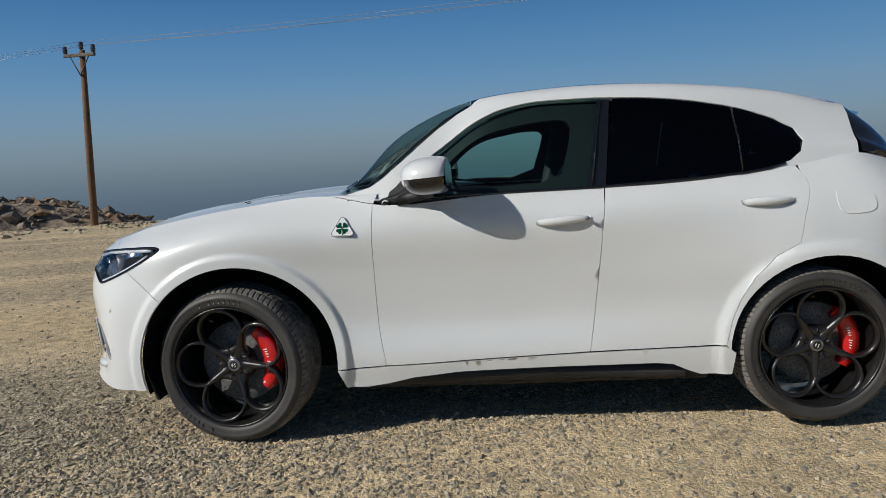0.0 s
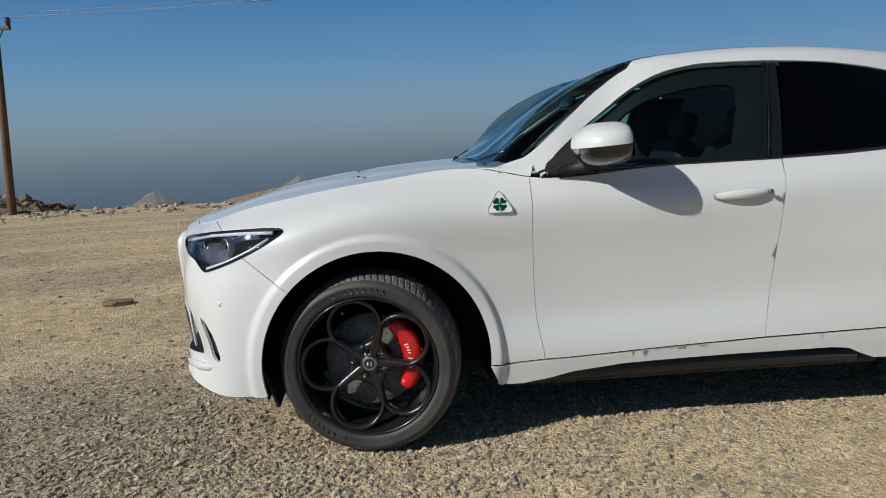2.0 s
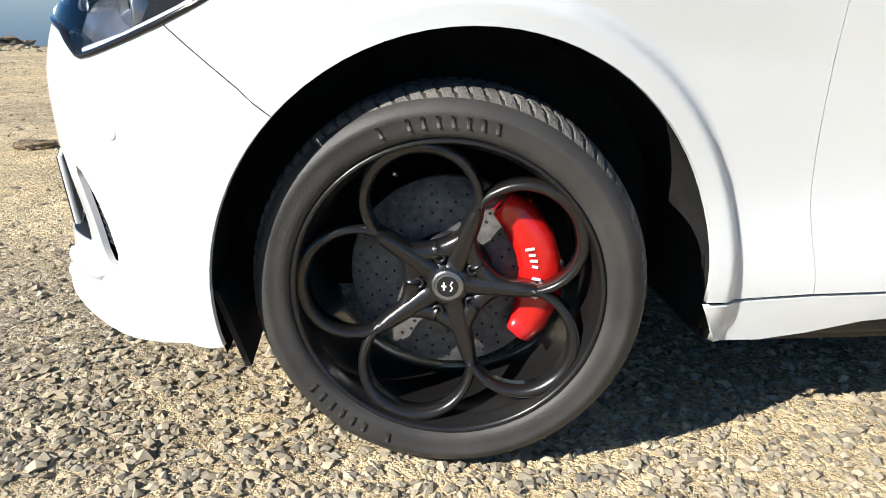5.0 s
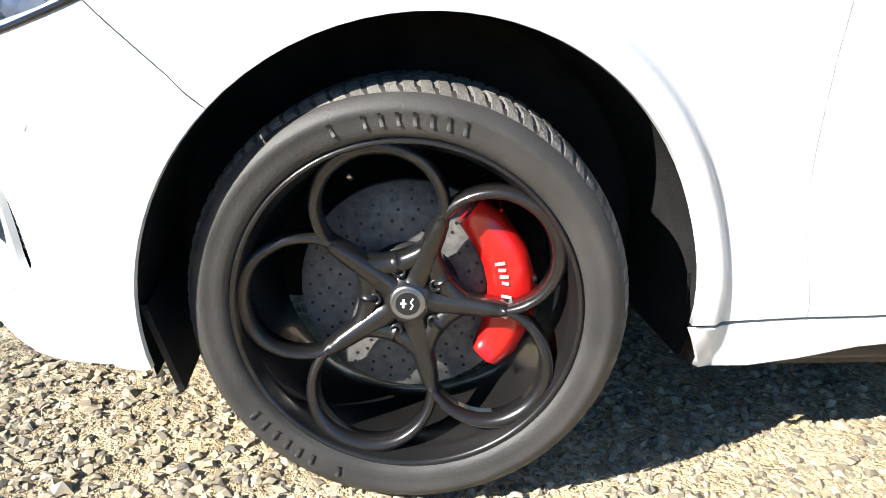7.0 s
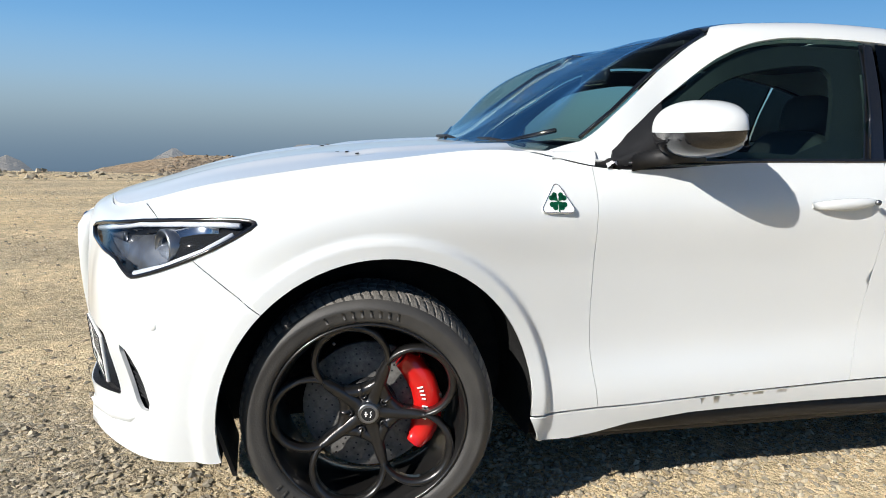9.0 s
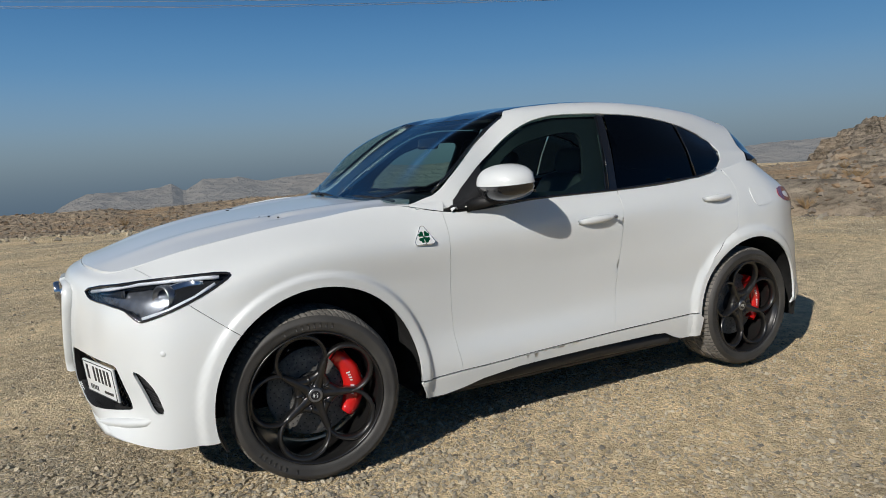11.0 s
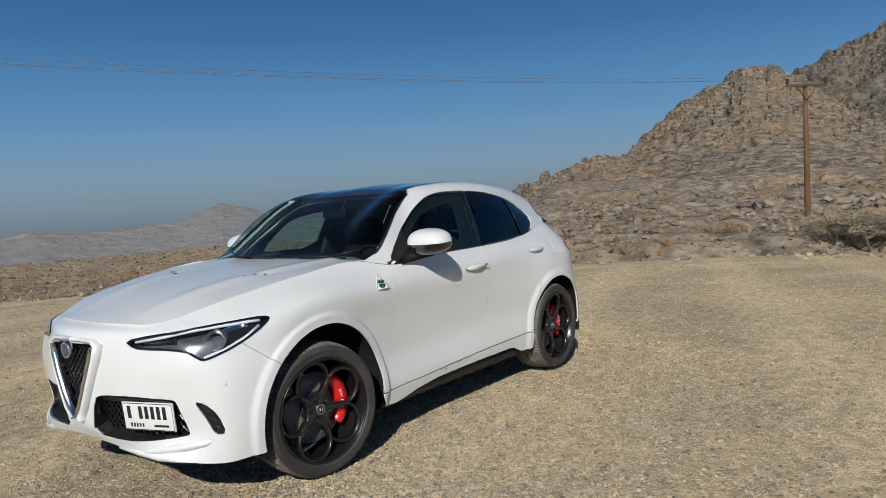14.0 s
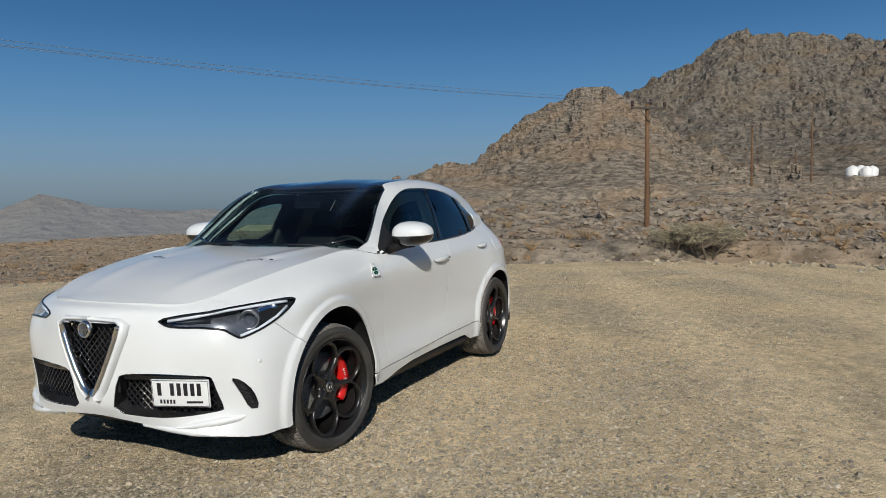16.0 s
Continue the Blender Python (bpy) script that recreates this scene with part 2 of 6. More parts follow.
class Loft:
    """A smooth skin over feature lines: rows of lines (n, 3) from the bottom up, all with the same stations."""

    def __init__(self, lines, swell=None, mirrored=True):
        L = np.array(lines, float)
        if mirrored:
            f = np.array([1, -1, 1.0])
            L = np.concatenate([L[:, 1:2] * f, L, L[:, -2:-1] * f], 1)
        mid = L[len(L) // 2]
        k = np.r_[0, np.cumsum(np.linalg.norm(np.diff(mid, axis=0), axis=1))]
        self.lo, self.hi = (k[1], k[-2]) if mirrored else (k[0], k[-1])
        self.L, self.ku = L, k
        gap = np.linalg.norm(np.diff(L, axis=0), axis=2).mean(1)
        self.kv = np.r_[0, np.cumsum(gap)]
        self.top = self.kv[-1]
        self.swell = swell
        gu, gv = np.meshgrid(np.linspace(self.lo, self.hi, 420), np.linspace(0, self.top, 70), indexing="ij")
        self.guv = np.stack([gu.ravel(), gv.ravel()], 1)
        self.gp = self.at(self.guv)

    def at(self, uv):
        uv = np.asarray(uv, float)
        rows = np.stack([hermite(self.ku, line, uv[:, 0]) for line in self.L])
        h = np.diff(self.kv)
        d = np.diff(rows, axis=0) / h[:, None, None]
        m = np.empty_like(rows)
        m[1:-1] = (d[:-1] * h[1:, None, None] + d[1:] * h[:-1, None, None]) / (h[:-1] + h[1:])[:, None, None]
        m[0], m[-1] = d[0], d[-1]
        i = np.clip(np.searchsorted(self.kv, uv[:, 1], side="right") - 1, 0, len(h) - 1)
        n = np.arange(len(uv))
        s, hh = ((uv[:, 1] - self.kv[i]) / h[i])[:, None], h[i][:, None]
        p = (2 * s**3 - 3 * s**2 + 1) * rows[i, n] + (s**3 - 2 * s**2 + s) * hh * m[i, n] + (3 * s**2 - 2 * s**3) * rows[i + 1, n] + (s**3 - s**2) * hh * m[i + 1, n]
        return self.swell(p) if self.swell else p

    def normal(self, uv):
        e = 0.004
        du = self.at(uv + [e, 0]) - self.at(uv - [e, 0])
        dv = self.at(uv + [0, e]) - self.at(uv - [0, e])
        n = np.cross(du, dv)
        return n / (np.linalg.norm(n, axis=1)[:, None] + 1e-12)

    def find(self, pts, axes=(0, 1, 2), where=None):
        """The skin's own coordinates nearest to places, seen along the axes that are left out."""
        axes = list(axes)
        g = np.arange(len(self.gp)) if where is None else np.nonzero(where(self.gp))[0]
        out = []
        for p in np.asarray(pts, float):
            q = self.gp[g][:, axes] - (p if len(p) == len(axes) else p[axes])
            uv = self.guv[g[(q**2).sum(1).argmin()]].copy()
            goal = p if len(p) == len(axes) else p[axes]
            for _ in range(4):
                e = 1e-3
                r = self.at(np.stack([uv, uv + [e, 0], uv + [0, e]]))[:, axes]
                J = np.stack([(r[1] - r[0]) / e, (r[2] - r[0]) / e], 1)
                step = np.linalg.lstsq(J, goal - r[0], rcond=None)[0]
                uv = uv + np.clip(step, -0.03, 0.03)
                uv = np.clip(uv, [self.lo, 0], [self.hi, self.top])
            out.append(uv)
        return np.array(out)

    def skin(self, outer, holes=(), step=0.024, gap=0.0011, depth=0.012, lift=0.0):
        """A panel cut from the skin: outer and holes are outlines in its own coordinates. The edges turn inwards."""
        from mathutils.geometry import delaunay_2d_cdt
        loops = []
        for k, poly in enumerate([outer, *holes]):
            keep = (np.abs(poly[:, 0] - self.lo) < 1e-4) | (np.abs(poly[:, 0] - self.hi) < 1e-4) | (np.abs(poly[:, 1] - self.top) < 1e-6) & self.closed_top
            s = shrunk(poly, gap if k == 0 else -gap)
            loops.append(np.where(keep[:, None], poly, s))
        lo, hi = loops[0].min(0), loops[0].max(0)
        gx, gy = np.meshgrid(np.arange(lo[0] + step / 2, hi[0], step), np.arange(lo[1] + step / 2, hi[1], step), indexing="ij")
        gx = gx + step * 0.5 * (np.arange(gx.shape[1]) % 2)
        grid = np.stack([gx.ravel(), gy.ravel()], 1)
        ok = inside(loops[0], grid)
        for h in loops[1:]:
            ok &= ~inside(h, grid)
        grid = grid[ok]
        edge = np.concatenate(loops)
        grid = grid[[((edge - g) ** 2).sum(1).min() > (step * 0.45) ** 2 for g in grid]] if len(grid) else grid
        pts = np.concatenate([edge, grid])
        edges, o = [], 0
        for l in loops:
            edges += [(o + i, o + (i + 1) % len(l)) for i in range(len(l))]
            o += len(l)
        res = delaunay_2d_cdt([Vector(p) for p in pts], edges, [], 0, 1e-6)
        uv = np.array([tuple(v) for v in res[0]])
        tri = np.array([f for f in res[2]])
        mid = uv[tri].mean(1)
        ok = inside(loops[0], mid)
        for h in loops[1:]:
            ok &= ~inside(h, mid)
        tri = tri[ok]
        p, n = self.at(uv), self.normal(uv)
        p = p + n * lift
        a, b, c = p[tri[:, 0]], p[tri[:, 1]], p[tri[:, 2]]
        if (np.cross(b - a, c - a) * n[tri[:, 0]]).sum() < 0:
            tri = tri[:, ::-1]
        count = {}
        for t in tri:
            for i in range(3):
                e = (t[i], t[(i + 1) % 3])
                count[tuple(sorted(e))] = None if tuple(sorted(e)) in count else e
        verts, faces = [tuple(v) for v in p], [tuple(t) for t in tri]
        new_at = {}
        for e in count.values():
            if e is None:
                continue
            if all(abs(uv[i, 0] - self.lo) < 1e-3 or abs(uv[i, 0] - self.hi) < 1e-3 or (self.closed_top and abs(uv[i, 1] - self.top) < 1e-4) for i in e):
                continue
            ids = []
            for i in e:
                if i not in new_at:
                    new_at[i] = len(verts)
                    verts += [tuple(p[i]), tuple(p[i] - n[i] * depth)]
                ids.append(new_at[i])
            faces.append((ids[1], ids[0], ids[0] + 1, ids[1] + 1))
        return verts, faces

    closed_top = False

# ---- ground, rocks, mountains, sea ----
def fractal(x, y, octaves=5, seed=0, ridged=False):
    """Value noise over arrays, from -1 to 1."""
    rng = np.random.default_rng(seed)
    table = rng.random((256, 256))
    out, amp, total = np.zeros_like(x, float), 1.0, 0.0
    for k in range(octaves):
        xi, yi = np.floor(x).astype(int), np.floor(y).astype(int)
        fx, fy = x - xi, y - yi
        fx, fy = fx * fx * (3 - 2 * fx), fy * fy * (3 - 2 * fy)
        a, b = table[xi % 256, yi % 256], table[(xi + 1) % 256, yi % 256]
        c, d = table[xi % 256, (yi + 1) % 256], table[(xi + 1) % 256, (yi + 1) % 256]
        v = (a * (1 - fx) + b * fx) * (1 - fy) + (c * (1 - fx) + d * fx) * fy
        v = 1 - 2 * np.abs(2 * v - 1) if ridged else 2 * v - 1
        out += amp * v
        total += amp
        x, y, amp = x * 2.03 + 17.3, y * 2.03 + 5.1, amp * 0.5
    return out / total


EYE0 = (-2.0, -3.8)
EDGE = 20.0


def lot_z(x, y):
    """The gravel lot: level round the car, falling gently away from it."""
    r2 = np.clip(x + 0.45 * np.clip(y, 0, None), 0, None) ** 2 + 0.75 * np.clip(y, 0, None) ** 2 + 0.25 * np.clip(-x, 0, None) ** 2
    return -0.016 - 0.0015 * np.minimum(r2, 720)


def ground_z(x, y):
    r = np.hypot(x, y)
    z = lot_z(x, y) + 0.010 * fractal(x * 0.9, y * 0.9, 4, 3) * np.clip((r - 1) / 6, 0.25, 1.5)
    rut = 0.02 * np.sin((x * 0.25 + y * 0.97) * 1.1 + 2 * fractal(x * 0.05, y * 0.05, 2, 9)) * np.clip((r - 7) / 6, 0, 1)
    z = z + rut
    out = np.clip(r - EDGE - 2.5 * fractal(x * 0.12, y * 0.12, 3, 5), 0, None)
    ang = np.degrees(np.arctan2(x, y))
    seaward = np.clip((50 - ang) / 12, 0, 1) * np.clip((ang + 75) / 15, 0, 1)
    bank = 0.09 * np.clip(out / 1.5, 0, 1) * (0.3 + fractal(x * 0.5, y * 0.5, 4, 8, True)) * np.clip(1 - out / 14, 0, 1)
    drop = -0.22 * np.clip(out - 9, 0, None)
    return z + seaward * (drop + bank) + (1 - seaward) * (bank * 0.6 - 0.12 * np.clip(out - 60, 0, None))


rings = np.r_[np.linspace(0.0, 6, 100), 6 * (1.0 * np.geomspace(1.012, 700, 190))]
segs = 420
rr, aa = np.meshgrid(rings, np.linspace(0, 2 * math.pi, segs, endpoint=False), indexing="ij")
gx, gy = rr * np.sin(aa) - 0.5, rr * np.cos(aa) - 1.5
gz = ground_z(gx, gy)
gverts = np.stack([gx.ravel(), gy.ravel(), gz.ravel()], 1)
idx = np.arange(len(rings) * segs).reshape(len(rings), segs)
nx = np.roll(idx, -1, 1)
gfaces = np.stack([idx[:-1], idx[1:], nx[1:], nx[:-1]], -1).reshape(-1, 4)


def gravel_material():
    """Crushed limestone: a bed of angular chips in beige and grey over dust."""
    m = bpy.data.materials.new("gravel")
    m.use_nodes = True
    nt = m.node_tree
    N, L = nt.nodes.new, nt.links.new
    b = nt.nodes["Principled BSDF"]
    b.inputs["Roughness"].default_value = 0.95
    b.inputs["Specular IOR Level"].default_value = 0.15
    tc = N("ShaderNodeTexCoord")
    v1, v2 = N("ShaderNodeTexVoronoi"), N("ShaderNodeTexVoronoi")
    v1.inputs["Scale"].default_value, v2.inputs["Scale"].default_value = 55, 110
    big, fine, mid = N("ShaderNodeTexNoise"), N("ShaderNodeTexNoise"), N("ShaderNodeTexNoise")
    big.inputs["Scale"].default_value, big.inputs["Detail"].default_value = 0.35, 5
    mid.inputs["Scale"].default_value, mid.inputs["Detail"].default_value = 3.0, 6
    fine.inputs["Scale"].default_value, fine.inputs["Detail"].default_value = 240, 4
    for n in (v1, v2, big, fine, mid):
        L(tc.outputs["Object"], n.inputs["Vector"])
    chip = N("ShaderNodeValToRGB")
    e = chip.color_ramp.elements
    e[0].position, e[0].color = 0.0, (0.165, 0.156, 0.134, 1)
    e[1].position, e[1].color = 1.0, (0.64, 0.575, 0.45, 1)
    for pos, col in ((0.3, (0.41, 0.338, 0.222, 1)), (0.55, (0.285, 0.258, 0.202, 1)), (0.8, (0.49, 0.402, 0.264, 1))):
        el = e.new(pos)
        el.color = col
    sep = N("ShaderNodeSeparateColor")
    L(v1.outputs["Color"], sep.inputs[0])
    L(sep.outputs[0], chip.inputs[0])
    dust = N("ShaderNodeMix")
    dust.data_type = "RGBA"
    dust.inputs[7].default_value = (0.70, 0.545, 0.325, 1)
    fac = N("ShaderNodeMapRange")
    fac.inputs["From Min"].default_value, fac.inputs["From Max"].default_value = 0.42, 0.66
    fac.inputs["To Min"].default_value, fac.inputs["To Max"].default_value = 0.36, 0.95
    add = N("ShaderNodeMath")
    add.operation = "MULTIPLY_ADD"
    add.inputs[1].default_value, add.inputs[2].default_value = 0.35, -0.17
    L(mid.outputs["Fac"], add.inputs[0])
    sm = N("ShaderNodeMath")
    L(big.outputs["Fac"], sm.inputs[0])
    L(add.outputs[0], sm.inputs[1])
    L(sm.outputs[0], fac.inputs["Value"])
    # coarse grey chippings round the nose of the car, dustier ground beyond
    off, far_n = N("ShaderNodeVectorMath"), N("ShaderNodeMath")
    off.operation, far_n.operation = "DISTANCE", "MULTIPLY_ADD"
    off.inputs[1].default_value = (-2.7, -1.0, 0.0)
    L(tc.outputs["Object"], off.inputs[0])
    far_n.inputs[1].default_value = 4.0
    L(big.outputs["Fac"], far_n.inputs[0])
    L(off.outputs["Value"], far_n.inputs[2])
    patch = N("ShaderNodeMapRange")
    patch.inputs["From Min"].default_value, patch.inputs["From Max"].default_value = 3.4, 5.6
    patch.inputs["To Min"].default_value = 0.12
    patch.interpolation_type = "SMOOTHSTEP"
    L(far_n.outputs[0], patch.inputs["Value"])
    dfac = N("ShaderNodeMath")
    dfac.operation = "MULTIPLY"
    L(fac.outputs["Result"], dfac.inputs[0])
    L(patch.outputs["Result"], dfac.inputs[1])
    L(dfac.outputs[0], dust.inputs[0])
    L(chip.outputs["Color"], dust.inputs[6])
    # pale dusty wheel tracks across the lot
    wave, wm = N("ShaderNodeTexWave"), N("ShaderNodeMapping")
    wm.inputs["Rotation"].default_value = (0, 0, radians(72))
    wave.inputs["Scale"].default_value, wave.inputs["Distortion"].default_value, wave.inputs["Detail"].default_value, wave.inputs["Detail Scale"].default_value = 0.125, 2.2, 3.0, 0.4
    L(tc.outputs["Object"], wm.inputs[0])
    L(wm.outputs[0], wave.inputs["Vector"])
    track = N("ShaderNodeMapRange")
    track.inputs["From Min"].default_value, track.inputs["From Max"].default_value = 0.55, 0.95
    track.inputs["To Max"].default_value = 0.55
    L(wave.outputs["Fac"], track.inputs["Value"])
    tmix = N("ShaderNodeMix")
    tmix.data_type = "RGBA"
    tmix.inputs[7].default_value = (0.75, 0.60, 0.38, 1)
    L(track.outputs["Result"], tmix.inputs[0])
    L(dust.outputs[2], tmix.inputs[6])
    # clusters of darker and paler stone
    clump, cr = N("ShaderNodeTexNoise"), N("ShaderNodeMapRange")
    clump.inputs["Scale"].default_value, clump.inputs["Detail"].default_value, clump.inputs["Roughness"].default_value = 9.0, 9, 0.75
    L(tc.outputs["Object"], clump.inputs["Vector"])
    cr.inputs["From Min"].default_value, cr.inputs["From Max"].default_value = 0.34, 0.64
    cr.inputs["To Min"].default_value, cr.inputs["To Max"].default_value = 0.66, 1.40
    L(clump.outputs["Fac"], cr.inputs["Value"])
    cmix = N("ShaderNodeMix")
    cmix.data_type, cmix.blend_type = "RGBA", "MULTIPLY"
    cmix.inputs[0].default_value = 1.0
    L(tmix.outputs[2], cmix.inputs[6])
    L(cr.outputs["Result"], cmix.inputs[7])
    shade = N("ShaderNodeMix")
    shade.data_type, shade.blend_type = "RGBA", "MULTIPLY"
    shade.inputs[0].default_value = 0.5
    grit = N("ShaderNodeMapRange")
    grit.inputs["From Min"].default_value, grit.inputs["From Max"].default_value = 0.3, 0.7
    grit.inputs["To Min"].default_value = 0.7
    L(fine.outputs["Fac"], grit.inputs["Value"])
    L(grit.outputs["Result"], shade.inputs[7])
    L(cmix.outputs[2], shade.inputs[6])
    L(shade.outputs[2], b.inputs["Base Color"])
    h1, h2 = N("ShaderNodeMath"), N("ShaderNodeMath")
    h1.operation, h2.operation = "MULTIPLY_ADD", "MULTIPLY_ADD"
    h1.inputs[1].default_value, h2.inputs[1].default_value = -1.0, -0.5
    L(v1.outputs["Distance"], h1.inputs[0])
    L(fine.outputs["Fac"], h1.inputs[2])
    L(v2.outputs["Distance"], h2.inputs[0])
    L(h1.outputs[0], h2.inputs[2])
    bp = N("ShaderNodeBump")
    bp.inputs["Strength"].default_value, bp.inputs["Distance"].default_value = 0.85, 0.013
    L(h2.outputs[0], bp.inputs["Height"])
    L(bp.outputs["Normal"], b.inputs["Normal"])
    return m


GRAVEL = gravel_material()
tagged(new("ground", mesh_of("ground", gverts, gfaces, GRAVEL)), "beige crushed-stone gravel lot with dusty wheel tracks", "ground", kind="structure")


def rock_material(name, base, dark, scale, strength=1.0, dist=0.3, strata=True, haze=None):
    m = bpy.data.materials.new(name)
    m.use_nodes = True
    nt = m.node_tree
    N, L = nt.nodes.new, nt.links.new
    b = nt.nodes["Principled BSDF"]
    b.inputs["Roughness"].default_value = 0.95
    b.inputs["Specular IOR Level"].default_value = 0.1
    tc, mp = N("ShaderNodeTexCoord"), N("ShaderNodeMapping")
    mp.inputs["Scale"].default_value = (1, 1, 3.5 if strata else 1)
    mp.inputs["Rotation"].default_value = (radians(14), radians(-10), 0)
    L(tc.outputs["Object"], mp.inputs[0])
    n1, n2, vo = N("ShaderNodeTexNoise"), N("ShaderNodeTexNoise"), N("ShaderNodeTexVoronoi")
    n1.inputs["Scale"].default_value, n1.inputs["Detail"].default_value, n1.inputs["Roughness"].default_value = scale, 12, 0.65
    n2.inputs["Scale"].default_value, n2.inputs["Detail"].default_value = scale * 0.13, 5
    vo.inputs["Scale"].default_value = scale * 1.6
    L(mp.outputs[0], n1.inputs["Vector"])
    L(tc.outputs["Object"], n2.inputs["Vector"])
    L(mp.outputs[0], vo.inputs["Vector"])
    ramp = N("ShaderNodeValToRGB")
    e = ramp.color_ramp.elements
    e[0].position, e[0].color = 0.36, (*dark, 1)
    e[1].position, e[1].color = 0.60, (*base, 1)
    L(n1.outputs["Fac"], ramp.inputs[0])
    tint = N("ShaderNodeMix")
    tint.data_type = "RGBA"
    tint.inputs[7].default_value = (base[0] * 1.02, base[1] * 0.82, base[2] * 0.60, 1)
    mr = N("ShaderNodeMapRange")
    mr.inputs["From Min"].default_value, mr.inputs["From Max"].default_value = 0.46, 0.66
    mr.inputs["To Max"].default_value = 0.42
    L(n2.outputs["Fac"], mr.inputs["Value"])
    L(mr.outputs["Result"], tint.inputs[0])
    L(ramp.outputs["Color"], tint.inputs[6])
    L(tint.outputs[2], b.inputs["Base Color"])
    hm = N("ShaderNodeMath")
    hm.operation = "MULTIPLY_ADD"
    hm.inputs[1].default_value = 0.5
    L(vo.outputs["Distance"], hm.inputs[0])
    L(n1.outputs["Fac"], hm.inputs[2])
    bp = N("ShaderNodeBump")
    bp.inputs["Strength"].default_value, bp.inputs["Distance"].default_value = strength, dist
    L(hm.outputs[0], bp.inputs["Height"])
    L(bp.outputs["Normal"], b.inputs["Normal"])
    # distance haze painted in: the rock itself gives off an even glow
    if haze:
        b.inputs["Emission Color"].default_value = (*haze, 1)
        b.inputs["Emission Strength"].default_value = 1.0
    return m


ROCK = rock_material("limestone", (0.315, 0.265, 0.205), (0.085, 0.073, 0.058), 0.55, 1.0, 0.9)
PEAK = rock_material("dark_limestone", (0.205, 0.180, 0.145), (0.060, 0.054, 0.046), 0.50, 1.0, 1.0, False)
LEDGE = rock_material("grey_limestone", (0.335, 0.283, 0.215), (0.095, 0.083, 0.067), 1.1, 1.0, 0.34, False)
SCREE = rock_material("scree", (0.40, 0.315, 0.215), (0.20, 0.165, 0.125), 2.2, 1.0, 0.25, False)
# far rock with a blue-grey glow standing in for the haze
HAZE_GLOW = rock_material("haze_glow_limestone", (0.14, 0.125, 0.105), (0.10, 0.09, 0.078), 0.012, 1.0, 30.0, haze=(0.098, 0.110, 0.124))


def land_z(x, y, elevation, rough, seed, terrace, far):
    """The height of rising land at places, from its elevation over the eye and its ridges."""
    dx, dy = x - EYE0[0], y - EYE0[1]
    r, az = np.hypot(dx, dy), np.degrees(np.arctan2(dx, dy))
    z = 1.5 + r * np.tan(np.radians(elevation(az, r)))
    big = fractal(x * 0.035 / far, y * 0.035 / far, 7, seed, True)
    broad = fractal(x * 0.012 / far, y * 0.012 / far, 3, seed + 2)
    sm = fractal(x * 0.33 / far, y * 0.33 / far, 5, seed + 1, True)
    amp = rough(az, r)
    lay = z + amp * (0.7 * big + 0.5 * broad + 0.3 * sm)
    step = 0.9 + r * 0.010
    tilt = lay + 0.05 * x + 0.5 * step * fractal(x * 0.05, y * 0.05, 3, seed + 5)
    terr = lay + (np.floor(tilt / step) + np.clip(((tilt / step) % 1 - 0.2) / 0.5, 0, 1)) * step - tilt
    return (1 - terrace) * lay + terrace * terr


def rise(name, label, az0, az1, na, radii, elevation, material, rough, seed, category="mountain", terrace=0.0):
    """Land seen from the lot, built out from it ring by ring."""
    az, r = np.meshgrid(np.radians(np.linspace(az0, az1, na)), radii, indexing="ij")
    x, y = EYE0[0] + r * np.sin(az), EYE0[1] + r * np.cos(az)
    far = max(1.0, float(np.mean(radii)) / 260)
    z = land_z(x, y, elevation, rough, seed, terrace, far)
    v = np.stack([x.ravel(), y.ravel(), z.ravel()], 1)
    nr = len(radii)
    i = np.arange(na * nr).reshape(na, nr)
    f = np.stack([i[:-1, :-1], i[:-1, 1:], i[1:, 1:], i[1:, :-1]], -1).reshape(-1, 4)[:, ::-1]
    tagged(new(name, mesh_of(name, v, f, material, False)), label, category, kind="structure")
    return lambda px, py: land_z(np.asarray(px, float), np.asarray(py, float), elevation, rough, seed, terrace, far)


def table(az, xs, ys):
    return np.interp(az, xs, ys)


def foot_el(az, r):
    """The stony slope between the lot and the hill."""
    el = np.interp(r, [21, 23.0, 25, 34, 43, 60, 95, 150, 180, 240], [-7.2, -5.0, -4.0, -2.9, -2.1, -0.9, 0.5, 0.8, 0.9, -4.0])
    return np.minimum(el, table(az, [52, 56, 59, 61.5, 64, 66, 150], [-6.5, -3.6, -1.6, -0.2, 1.0, 1.6, 1.6]))


def spur_el(az, r):
    crest = table(az, [56, 58, 61.5, 63.5, 65.6, 67.4, 69.8, 72.8, 74.5, 76.4, 78.5, 80.5, 83, 88], [-2.0, -0.2, 0.6, 1.3, 2.8, 2.7, 4.6, 6.8, 7.5, 8.6, 8.4, 7.4, 4.5, 1.0])
    s = np.clip((r - 95) / 110, 0, 1.4)
    up = np.minimum(s, 1)
    low = np.minimum(0.1, crest - 1.6)
    return low + (crest - low) * up**0.8 - 6 * np.clip(s - 1, 0, 1)


def peak_el(az, r):
    crest = table(az, [60, 66, 70, 76, 79, 81.7, 84, 86.2, 88, 91, 96.5, 104, 115, 130, 150], [-3, -1.5, 0.5, 4.5, 6.6, 8.2, 9.3, 10.7, 10.9, 10.3, 9.6, 9.4, 8.5, 6.5, 4.0])
    s = np.clip((r - 150) / 260, 0, 1.3)
    low = np.minimum(0.3, crest - 2.5)
    return low + (crest - low) * np.minimum(s, 1) ** 0.9 - 8 * np.clip(s - 1, 0, 1)


